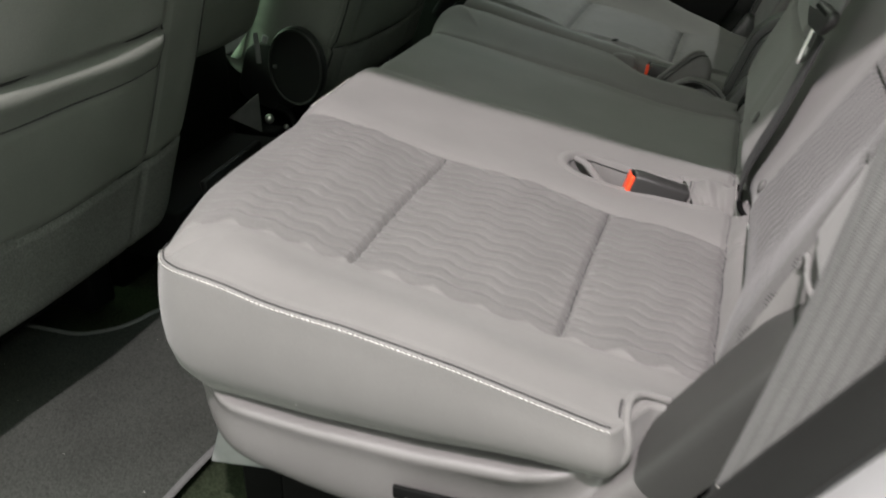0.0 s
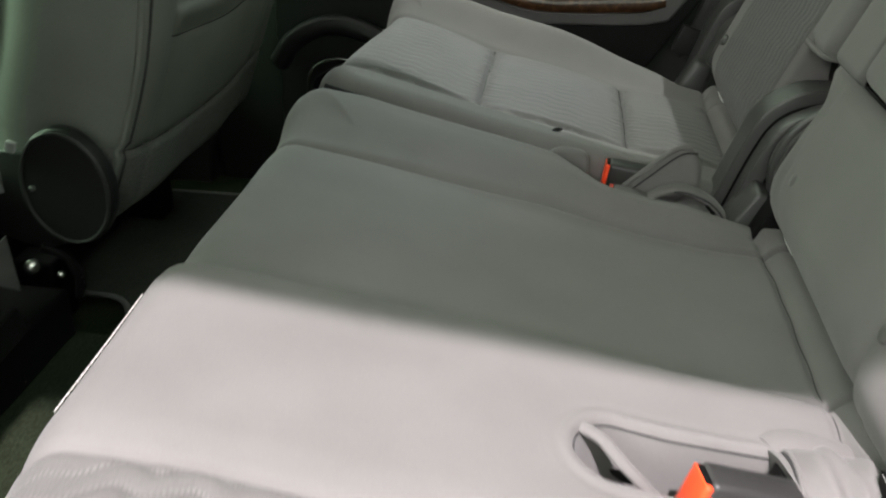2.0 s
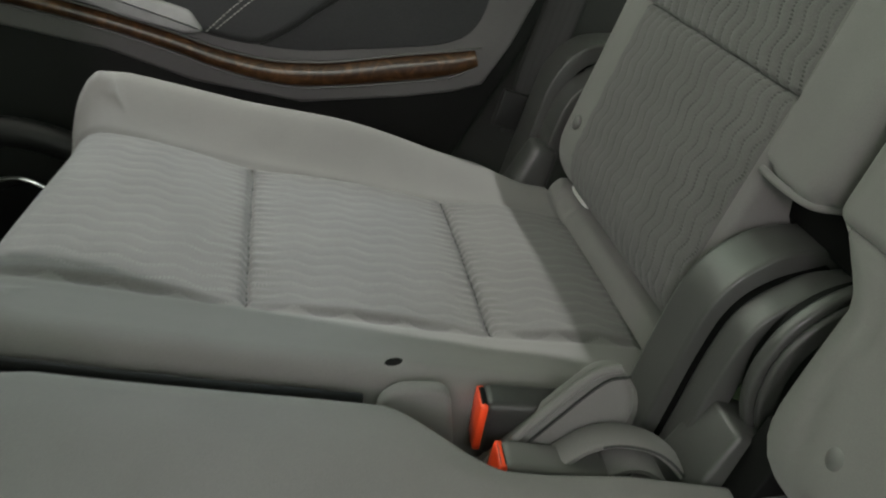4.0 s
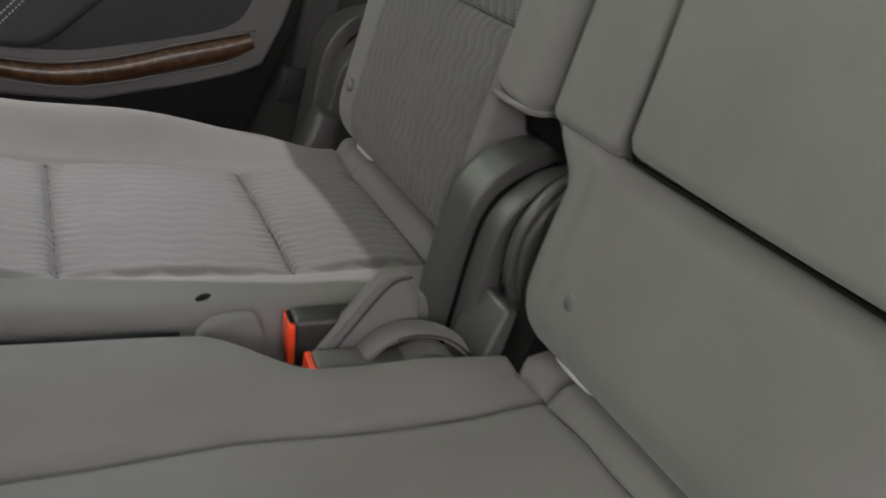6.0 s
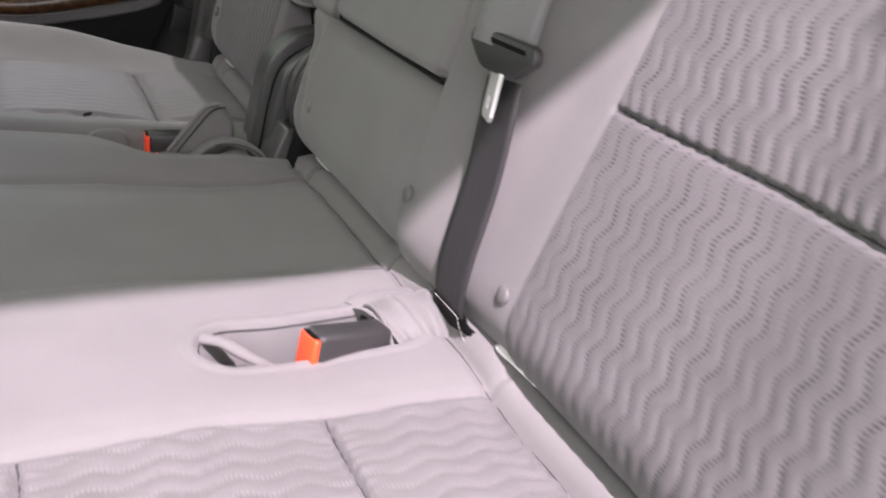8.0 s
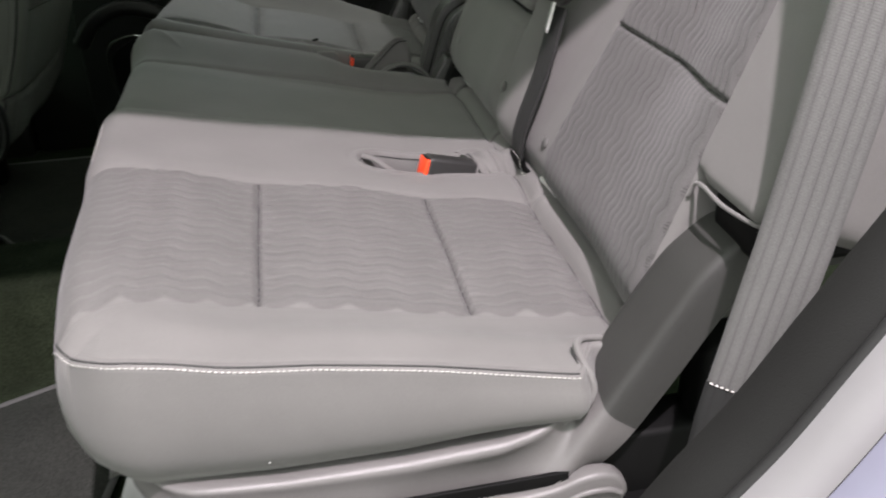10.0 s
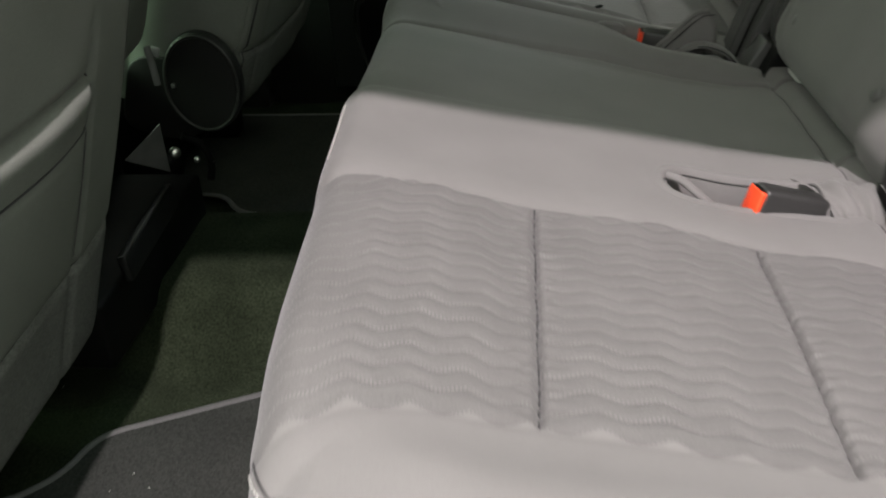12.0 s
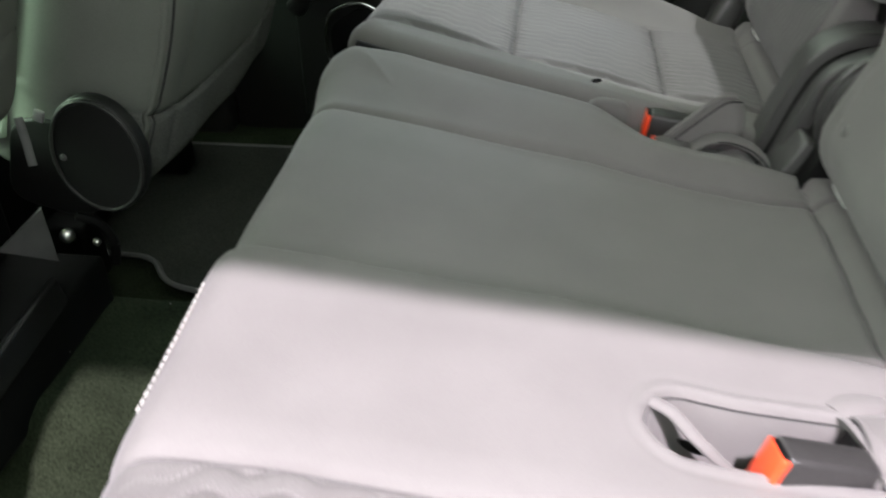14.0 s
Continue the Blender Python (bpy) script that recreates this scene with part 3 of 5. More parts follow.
# The wide seat: one outer place and the middle place on one frame.
wide = thing("rear_bench_seat", (-0.2, 0.95, 0.0), "wide grey cloth rear bench seat with quilted and plain places", "car seat", "rear seats")


def NI0(x):
    return np.interp(x, [-0.488, -0.475, -0.4186, -0.364, -0.29, -0.20, -0.10, 0.0], [0.543, 0.550, 0.579, 0.593, 0.600, 0.605, 0.613, 0.617])


def NI1(x):
    return np.interp(x, [-0.477, -0.384, -0.296, -0.18, -0.10, 0.02], [0.832, 0.851, 0.863, 0.875, 0.873, 0.872])


def MIDSEAM(x):
    return np.interp(x, [-0.466, -0.415, -0.344, -0.233, -0.11, -0.014, 0.03], [1.037, 1.047, 1.057, 1.072, 1.081, 1.080, 1.076])


def FARSEAM(x):
    return np.interp(x, [-0.459, -0.362, -0.31, -0.20, -0.03, 0.03], [1.303, 1.318, 1.324, 1.335, 1.330, 1.328])


def wide_height(x, y):
    z = top_line(x) + 0.0 * y
    z = z + (shoulder_line(x) + 0.003 - z) * (1 - soft(y, 0.497, 0.63)) + 0.006 * np.exp(-((y - 0.545) / 0.025) ** 2) * (1 - soft(-x, 0.35, 0.44)) + groove(y - 0.5045, 0.0012, 0.0018)
    d = np.clip(x + 0.488, 0, 0.042)
    z = z + 1.0 * (0.042 - np.sqrt(np.maximum(0.042 ** 2 - (0.042 - d) ** 2, 0))) * (1 - soft(y, 0.503, 0.585))
    mask = window(y, NI0(x) + 0.004, NI1(x) - 0.004, 0.004) * (1 - soft(x, 0.018, 0.025))
    z = z + panel_puff(x, y, NI0(x), NI1(x), mask)
    s = y - MIDSEAM(x)
    z = z + 0.010 * window(y, NI1(x), MIDSEAM(x), 0.03) - 0.008 * soft(s, -0.008, 0.008) * (1 - soft(x, -0.05, 0.03)) + groove(s, 0.011, 0.0035)
    z = z + 0.006 * window(y, 1.06, 1.30, 0.05)
    z = z + groove(y - FARSEAM(x), 0.010, 0.0045) + 0.026 * soft(y, 1.305, 1.40) * (1 - soft(x, -0.06, 0.03) * 0.7)
    z = z + groove(x - 0.0235, 0.005, 0.004) + 0.009 * window(x, 0.031, 0.060, 0.009)
    # the well for the buckle
    du, dv = np.maximum(np.abs(x + 0.080) - 0.060, 0), np.abs(y - 0.969 - 0.06 * (x + 0.1))
    d = np.hypot(du, dv) - 0.031
    z = z + groove(d - 0.011, 0.0007, 0.003) + 0.0012 * np.exp(-((d - 0.005) / 0.004) ** 2) - 0.068 * soft(-d, -0.001, 0.009)
    # soft hollows from use
    return z + 0.0015 * np.sin(x * 21 + 1.3 * np.sin(y * 9)) * np.sin(y * 14)


def wide_warp(u, v, w):
    cut = 0.055 * soft(u, -0.205, -0.13) * np.clip((v - 1.33) / 0.11, 0, 1)
    slant = np.interp(v, [0.49, 0.59, 0.675, 0.79, 0.89, 0.94, 1.02, 1.2, 1.34, 1.44], [0.046, 0.038, 0.030, 0.023, 0.017, 0.014, 0.009, 0.008, 0.004, -0.003]) * np.clip((-u - 0.30) / 0.188, 0, 1)
    tuck = 0.045 * soft(u, -0.044, -0.014) * (1 - soft(v, 0.49, 0.57))
    return u + slant, v - cut + tuck, w


def wide_low(u, v):
    return np.interp(u, [-0.5, -0.413, -0.285, -0.19, -0.10, 0.1], [0.266, 0.261, 0.254, 0.254, 0.260, 0.262]) - 0.06 * soft(v, 0.55, 0.7)


pad(wide, "cushion", CLOTH, Matrix.Identity(4), (-0.488, 0.082), (0.492, 1.440), (0.042, 0.012, 0.005, 0.022), wide_height, 0.1, step=0.0023, corner=0.085,
    regions=insert_regions("seat_insert", NI0, NI1), lines=follow(NI0, NI1, 0.512, 0.74, 0.935), radial=lambda u, v: v > 1.0, bulge=0.006, floor=wide_low, warp=wide_warp, uvf=lambda u, v: wave_uv(u, v - NI0(u)), label="plain grey cloth seat cushion")

# pale stitching along the outer edge and round the front corner
def shoulder_place(u, v, inset):
    """A place on the wide cushion's rounded shoulder; u, v lie on its outline."""
    r0, r2, c = 0.042, 0.005, 0.085
    cu, cv = max(u, -0.488 + c), max(v, 0.492 + c)
    du, dv = u - cu, v - cv
    n = math.hypot(du, dv)
    far = c - inset
    k = far / max(abs(du), abs(dv))
    pu, pv = cu + du * k, cv + dv * k
    qu, qv = cu + du / n * far, cv + dv / n * far

    def fall(d, r):
        d = min(max(d, 0), r)
        return r - math.sqrt(max(r * r - (r - d) ** 2, 0))

    w = float(wide_height(np.array(pu), np.array(pv))) - fall(pu + 0.488, r0) - fall(pv - 0.492, r2)
    x, y, z = wide_warp(np.array(qu), np.array(qv), w)
    return float(x) + du / n * 0.0012, float(y) + dv / n * 0.0012, float(z) + 0.0006


def outline_run(n=70):
    out = [(-0.040 - k / n * 0.363, 0.492) for k in range(n)]
    c = 0.085
    for k in range(25):
        a = k / 24 * math.pi / 2
        out.append((-0.488 + c - c * math.sin(a), 0.492 + c - c * math.cos(a)))
    return out[:-5]


raw = np.array([shoulder_place(u, v, 0.0016) for u, v in outline_run()])
run_pts = [tuple(raw[max(0, k - 1):k + 2].mean(0)) for k in range(len(raw))]
line_pts = np.array([shoulder_place(u, v, 0.0058) for u, v in outline_run()])
part("seam", sweep([tuple(line_pts[max(0, k - 1):k + 2].mean(0)) for k in range(len(line_pts))], ring(0.0007, 6)), SEAM, wide, "dark sewn seam beside the stitching")
part("stitching", dashes(run_pts, 0.00038, on=0.0030, gap=0.0014), THREAD, wide, "pale decorative stitching")
part("stitching", dashes([shoulder_place(-0.488, 0.868 + 0.004 * k, 0.012) for k in range(32)], 0.00055, on=0.0045, gap=0.0018), THREAD, wide, "pale decorative stitching")
welt = smooth_path([(-0.006, 0.548, 0.306), (-0.026, 0.543, 0.311), (-0.034, 0.530, 0.312), (-0.0335, 0.513, 0.307), (-0.0305, 0.503, 0.300), (-0.0295, 0.499, 0.289), (-0.037, 0.4965, 0.276), (-0.056, 0.4955, 0.265)], 6)
part("piping", sweep(welt, ring(0.0032, 8)), CLOTH, wide, "rolled cloth edge where the cover is tucked in")
part("seam", sweep([p + Vector((-0.0052, -0.0004, 0.0006)) for p in welt[12:]], ring(0.0008, 6)), SEAM, wide, "dark seam beside the rolled edge")


def seam_line(parent, height, x, y0, y1, r=0.0010):
    """The dark sunken thread of a seam across a cushion."""
    ys = np.linspace(y0, y1, 60)
    pts = [(x + 0.0008 * math.sin(y * 90), y, float(height(np.array(x), np.array(y))) + 0.0004) for y in ys]
    part("seam", sweep(pts, ring(r, 6)), SEAM, parent, "dark sewn seam")


def long_seam(parent, height, line, x0, x1):
    """The dark thread of a seam that runs from front to rear, or along a curve."""
    pts = [(x, float(line(x)), float(height(np.array(x), np.array(float(line(x))))) + 0.0003) for x in np.linspace(x0, x1, 70)]
    part("seam", sweep(pts, ring(0.0009, 6)), SEAM, parent, "dark sewn seam")


long_seam(wide, wide_height, MIDSEAM, -0.43, 0.022)
long_seam(wide, wide_height, FARSEAM, -0.43, 0.022)
seam_line(wide, wide_height, 0.0235, 0.60, 1.36, 0.0006)
for x in (SEAM1, SEAM2):
    seam_line(wide, wide_height, x, float(NI0(x)) + 0.004, float(NI1(x)) - 0.002)


def back_quilt(parent, name, span, height, seam, insert, radii, label, corner=0.02, hollow=None, low=0.030, fade=0.72):
    """A backrest section with a quilted insert in an upper and a lower panel."""
    a, b = insert

    def h(u, v):
        mask = window(u, a, b, 0.004)
        z = mask * quilt(v, u, 0.0025, BACKPITCH) * np.where(v < seam, 1.0 - fade * soft(v, 0.06, seam - 0.01), 1.0 - fade * 0.85 * soft(v, seam + 0.02, seam + 0.16))
        for lo, hi in ((0.0, seam), (seam, height)):
            t = np.clip((v - lo) / (hi - lo), 0, 1)
            z = z + mask * 0.0035 * np.sin(np.pi * t) ** 0.75
        z = z + mask * groove(v - seam, 0.005, 0.0022) + groove(u - a, 0.0012, 0.004) + groove(u - b, 0.0012, 0.004)
        return z + hollow(u, v) if hollow else z

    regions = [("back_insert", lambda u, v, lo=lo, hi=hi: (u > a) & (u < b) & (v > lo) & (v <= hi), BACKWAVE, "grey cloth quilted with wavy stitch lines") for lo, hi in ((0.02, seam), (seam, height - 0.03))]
    part("seam", sweep([back_point(u, seam + 0.0006 * math.sin(u * 80), float(h(np.array(u), np.array(seam))) + 0.0004) for u in np.linspace(a + 0.003, b - 0.003, 60)], ring(0.0012, 6)), SEAM, parent, "dark sewn seam")
    return pad(parent, name, CLOTH, BACK, span, (low, height), radii, h, 0.09, step=0.0023, corner=corner, regions=regions, uvf=lambda u, v: wave_uv(v, u, BACKPITCH), label=label)


TALL = 0.62


def outer_hollow(u, v):
    """The outer place's back lies hollow between its bolster and the middle."""
    return -(0.0215 + 0.118 * (np.clip(v, 0.03, 0.40) - 0.0776)) * soft(u, 0.555, 0.74) * (1 - soft(u, 0.915, 1.05))


back_quilt(wide, "backrest", (0.55, 1.0505), TALL, 0.236, (0.556, 0.882), (0.015, 0.002, 0.055, 0.04), "grey cloth backrest of the outer place", hollow=outer_hollow, low=0.021)


def middle_height(u, v):
    t = np.clip(v / 0.194, 0, 1)
    edge = np.interp(v, [0.05, 0.075, 0.13, 0.165, 0.197], [1.314, 1.331, 1.349, 1.344, 1.330])
    return 0.006 * np.sin(np.pi * t) ** 0.6 * soft(u, 1.053, 1.095) + groove(u - edge, 0.0035, 0.0030) + groove(u - 1.054, 0.003, 0.003) - 0.010 * soft(v, 0.176, 0.191) * (1 - soft(u, 1.315, 1.332))


def flare(u, v, w):
    """The lower middle back widens in a hollow curve to meet the bolster above the hinge."""
    return u + 0.050 * soft(v, 0.155, 0.200) * np.clip((u - 1.30) / 0.084, 0, 1), v, w


def armrest_height(u, v):
    return 0.006 + 0.006 * np.sin(np.pi * np.clip((u - 1.05) / 0.28, 0, 1)) + 0.002 * np.sin(v * 25 + u * 9)


pad(wide, "middle_backrest", CLOTH, BACK, (1.0510, 1.384), (0.030, 0.193), (0.002, 0.034, 0.055, 0.008), middle_height, 0.09, step=0.006, corner=0.006, warp=flare, label="plain grey cloth lower backrest of the middle place")
pad(wide, "folding_armrest", CLOTH, BACK, (1.0500, 1.326), (0.2000, TALL), (0.010, 0.010, 0.010, 0.04), armrest_height, 0.09, step=0.006, corner=0.014, label="plain grey cloth armrest folded up into the backrest")

# Black cord laid in the armrest's gap to paint its shade.
gap = [back_point(u, v, -0.004) for u, v in ((1.329, 0.62), (1.329, 0.30), (1.328, 0.210), (1.318, 0.1965), (1.20, 0.1965), (1.060, 0.1965), (1.0475, 0.207), (1.0455, 0.30), (1.0455, 0.62))]
part("armrest_gap_shade", sweep(gap, ring(0.0019, 6), up=UPW), BLACK, wide, "black cord painted as shade in the gap round the armrest")


def strip_height(u, v):
    return 0.0 * u


pad(wide, "inner_bolster", CLOTH, BACK, (1.334, 1.434), (0.192, TALL), (0.006, 0.026, 0.010, 0.04), strip_height, 0.08, step=0.008, corner=0.008, label="plain grey cloth side bolster")
pad(wide, "outer_bolster", CLOTH, BACK, (0.452, 0.556), (0.174, TALL), (0.022, 0.002, 0.012, 0.04), strip_height, 0.08, step=0.008, corner=0.02, label="plain grey cloth side bolster")
for y in (0.506, 1.424):
    lip = smooth_path([back_point(1.380, 0.150, -0.016), back_point(1.388, 0.168, -0.014), back_point(1.404, 0.184, -0.013), back_point(1.424, 0.194, -0.014), back_point(1.434, 0.205, -0.026)] if y > 1 else
                      [back_point(0.552, 0.158, -0.004), back_point(0.543, 0.172, -0.001), back_point(0.50, 0.171, -0.001), back_point(0.462, 0.174, -0.012), back_point(0.455, 0.18, -0.04)], 6)
    part("welt", sweep(lip, ring(0.0018, 8)), CLOTH, wide, "piped lower edge of the bolster")
for y, v, w in ((0.898, 0.0776, -0.0200), (1.0455, 0.098, 0.0025), (1.311, 0.0940, 0.0045)):
    part("button", button_bm(back_point(y, v, w), back_point(0, 0, 1) - back_point(0, 0, 0), 0.0078, 0.003), BUTTON, wide, "domed grey plastic button")


def anchor_clip(parent, y, x=0.045, z=0.301):
    """A bright child-seat bar that peeps from the crease."""
    bar = smooth_path([(x + 0.022, y - 0.025, z - 0.006), (x + 0.006, y - 0.023, z - 0.001), (x, y - 0.018, z), (x, y + 0.018, z), (x + 0.006, y + 0.023, z - 0.001), (x + 0.022, y + 0.025, z - 0.006)], 5)
    part("anchor_bar", sweep(bar, ring(0.0031, 8)), ZINC, parent, "bright steel child-seat anchor bar")


bar = smooth_path([(0.066, 0.908, 0.284), (0.048, 0.896, 0.303), (0.0450, 0.8905, 0.3055), (0.0475, 0.8715, 0.3040), (0.0505, 0.8515, 0.3015), (0.0525, 0.846, 0.299), (0.072, 0.846, 0.280)], 5)
part("anchor_bar", sweep(bar, flat(0.0075, 0.005, 0.5)), ZINC, wide, "bright steel child-seat anchor bar")
for y in (1.047, 1.322):
    anchor_clip(wide, y)


def crease(parent, height, y0, y1):
    """A black cord that paints the shade where a cushion meets its backrest."""
    pts = [(0.0575, y, float(height(np.array(0.0575), np.array(y))) + 0.0012) for y in np.linspace(y0, y1, 50)]
    part("crease", sweep(pts, ring(0.0024, 6)), BLACK, parent, "black cord painted as shade between cushion and backrest")


crease(wide, wide_height, 0.575, 1.372)


def side_shield():
    """The outer moulding: a grooved flank under the cushion that twists up into the broad recliner cover."""
    m = Matrix(((1, 0, 0, 0), (0, 0, -1, 0.565), (0, 1, 0, 0), (0, 0, 0, 1)))
    xs = np.linspace(-0.414, -0.115, 34)
    over = np.interp(xs, [-0.414, -0.36, -0.285, -0.19, -0.10], [0.2625, 0.258, 0.2525, 0.252, 0.257])
    under = np.interp(xs, [-0.414, -0.398, -0.372, -0.334, -0.287, -0.19, -0.10], [0.258, 0.238, 0.212, 0.196, 0.186, 0.170, 0.173])
    tip = 0.040 * (1 - soft(xs, -0.414, -0.345))
    head = [(x, 0.506 + t, z) for x, z, t in zip(xs, over, tip)]
    foot = [(x, 0.497 + t, z) for x, z, t in zip(xs, under, tip)]
    flank = len(head)
    head += smooth_path([(-0.105, 0.506, 0.2570), (-0.072, 0.508, 0.2620), (-0.046, 0.515, 0.2680), (-0.029, 0.530, 0.2780), (-0.010, 0.548, 0.2970), (0.012, 0.556, 0.3250), (0.036, 0.558, 0.3600), (0.062, 0.560, 0.3930), (0.100, 0.560, 0.4140), (0.190, 0.560, 0.4190)], 6)
    foot += smooth_path([(-0.105, 0.496, 0.1725), (-0.078, 0.485, 0.1860), (-0.056, 0.480, 0.2120), (-0.036, 0.481, 0.2480), (-0.012, 0.486, 0.2840), (0.012, 0.490, 0.3170), (0.036, 0.492, 0.3540), (0.062, 0.493, 0.3900), (0.100, 0.494, 0.4120), (0.190, 0.494, 0.4190)], 6)
    across = [0.0, 0.015, 0.04, 0.08, 0.12, 0.16, 0.28, 0.42, 0.58, 0.72, 0.85, 0.92, 0.965, 1.0]
    ledge = [0.0, 0.0110, 0.0155, 0.0182, 0.0184, 0.0174, 0.0167, 0.0172, 0.0173, 0.0165, 0.0144, 0.0110, 0.0065, 0.0]
    groove_ = [0, 0, 0, 0, 0, 0.002, 0.0065, 0.0085, 0.005, 0, 0, 0, 0, 0]
    crown = [-0.006, -0.001, 0.002, 0.0035, 0.0042, 0.0045, 0.005, 0.0052, 0.005, 0.0045, 0.004, 0.0025, -0.001, -0.008]
    rings = []
    for k, (h, f) in enumerate(zip(head, foot)):
        h, f = Vector(h), Vector(f)
        ahead = Vector(head[min(k + 1, len(head) - 1)]) + Vector(foot[min(k + 1, len(head) - 1)]) - Vector(head[max(k - 1, 0)]) - Vector(foot[max(k - 1, 0)])
        out = (f - h).cross(ahead).normalized()
        g, dish = float(soft(k, flank + 2, flank + 24)), float(soft(h.x, -0.24, -0.06))
        line = [h.lerp(f, a) + out * ((1 - g) * (b - dish * c) + g * d) for a, b, c, d in zip(across, ledge, groove_, crown)]
        rings.append([h - out * 0.035] + line + [f - out * 0.035])
    split = flank + 22

    def shell(part_rings, name, mat, label):
        bm = bmesh.new()
        vs = [[bm.verts.new(p) for p in r] for r in part_rings]
        n = len(vs[0])
        for a, b in zip(vs, vs[1:]):
            for q in range(n):
                bm.faces.new((a[q], a[(q + 1) % n], b[(q + 1) % n], b[q]))
        bm.faces.new(vs[0][::-1])
        bm.faces.new(vs[-1])
        part(name, bm, mat, wide, label)

    shell(rings[:split + 1], "side_shield", SHIELD, "grained grey plastic side shield")
    # Same plastic as the shield, coloured darker for the shade it stands in.
    shell(rings[split:], "recliner_arm", ARMSHADE, "broad grained plastic recliner cover with shade in its colour")
    lever = [(-0.199, 0.217), (-0.188, 0.172), (-0.10, 0.168), (-0.070, 0.172), (-0.045, 0.188), (-0.020, 0.186), (-0.004, 0.196), (-0.006, 0.212), (-0.018, 0.224), (-0.040, 0.226), (-0.066, 0.216), (-0.090, 0.213)]
    # Black strip set into the flank as the shade above the lever.
    part("slot_shade", block((0.150, 0.004, 0.012), pose(-0.130, 0.4785, 0.2200, 0, -1, 0), 0.001), BLACK, wide, "black strip standing for the shade above the lever")
    grip = part("lever", prism(rounded(lever, 0.01, 4), m @ pose(0, 0, 0.078), 0.018, 0.005, 3), SHIELD, wide, "grey plastic folding lever")
    rib = smooth_path([(-0.193, 0.4685, 0.200), (-0.13, 0.4685, 0.196), (-0.088, 0.4685, 0.194), (-0.066, 0.4685, 0.199), (-0.046, 0.4685, 0.208), (-0.024, 0.4685, 0.209), (-0.012, 0.4685, 0.203)], 6)
    part("rib", sweep(rib, ring(0.0030, 8)), SHIELD, grip, "raised finger rib of the lever")


side_shield()
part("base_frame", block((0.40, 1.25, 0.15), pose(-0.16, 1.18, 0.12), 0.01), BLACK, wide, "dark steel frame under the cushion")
# Black blocks added as the shade behind the recliner cover and under the bolster.
part("hollow_shade", block((0.24, 0.05, 0.25), pose(0.190, 0.528, 0.185), 0.01), BLACK, wide, "black block standing for the shade behind the recliner cover")
part("hollow_shade", block((0.16, 0.05, 0.20), pose(0.030, 0.530, 0.130), 0.006), BLACK, wide, "black block standing for the shade under the recliner cover")
part("hollow_shade", block((0.45, 0.05, 0.16), pose(0.175, 0.500, 0.085), 0.01), BLACK, wide, "low black block standing for the shade under the recliner cover")
part("hollow_shade", block((0.16, 0.08, 0.05), pose(0.160, 0.505, 0.428), 0.01), BLACK, wide, "black block standing for the shade under the bolster")
part("foot", prism([(-0.470, 0.075), (-0.395, 0.085), (-0.375, 0.165), (-0.425, 0.200), (-0.440, 0.165)], Matrix(((1, 0, 0, 0), (0, 0, -1, 0.605), (0, 1, 0, 0), (0, 0, 0, 1))), 0.006, 0.002), DULLSTEEL, wide, "grey steel foot plate")
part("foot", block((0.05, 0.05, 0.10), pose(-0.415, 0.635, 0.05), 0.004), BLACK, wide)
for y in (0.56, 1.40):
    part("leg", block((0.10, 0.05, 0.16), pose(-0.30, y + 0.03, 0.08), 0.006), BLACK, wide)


def buckle(parent, at, turn, tilt, long=0.066, wide_=0.028, tall=0.040, shell=PLASTIC):
    """A belt buckle standing on edge: dark body, red push button on its end."""
    m = pose(*at, 0, tilt, turn)
    body = part("buckle", block((long, wide_, tall), m @ pose(long / 2, 0, -tall / 2), 0.005, 3), shell, parent, "belt buckle with a dull shell")
    part("push_button", block((0.006, wide_ * 0.94, tall * 0.88), m @ pose(-0.001, 0, -tall / 2), 0.002), RED, body, "red push button")
    part("slot", block((0.004, wide_ * 0.7, 0.003), m @ pose(-0.0008, 0, -0.0035), 0.0006), BLACK, body)
    return body


buckle(wide, (-0.088, 0.943, 0.3315), 12, 17, 0.068, 0.025, 0.052)
part("stalk", block((0.03, 0.036, 0.026), pose(-0.020, 0.979, 0.288, 0, 12, 4), 0.004), BLACK, wide, "black stalk of the buckle")
sleeve = smooth_path([(-0.026, 0.977, 0.289), (-0.010, 0.981, 0.292), (0.010, 0.981, 0.291), (0.030, 0.978, 0.287), (0.052, 0.973, 0.279)], 10)
around = np.linspace(0, 2 * math.pi, 48, endpoint=False)


def crumple(k, a):
    """Loose folds that run round the sleeve and die out towards its sides."""
    t = k / 40
    wrinkle = 0.0026 * math.sin(19 * t + 1.6 * math.sin(a * 1.3) + 0.8) * (0.4 + 0.6 * abs(math.sin(a))) + 0.0014 * math.sin(31 * t + 3 * a)
    flare_ = 0.0030 * math.exp(-(t / 0.07) ** 2)
    return wrinkle * min(1, t * 6) + flare_


tube = [[((0.034 + crumple(k, a)) * math.cos(a), (0.0175 + crumple(k, a)) * math.sin(a)) for a in around] for k in range(len(sleeve))]
part("buckle_sleeve", sweep(sleeve, None, sections=tube), CLOTH, wide, "crumpled cloth sleeve round the buckle stalk")
for r, out_, lift in ((0.0016, 0.0355, 0.0), (0.0013, 0.0335, 0.0022)):
    lip = [(-0.026 - lift + 0.003 * math.sin(a), 0.977 + out_ * math.cos(a), 0.289 + out_ * 0.56 * math.sin(a)) for a in np.linspace(-0.2, math.pi + 0.2, 30)]
    part("collar", sweep(lip, ring(r, 8), up=(1, 0, 0)), CLOTH if lift == 0 else SEAM, wide, "rolled edge of the sleeve")
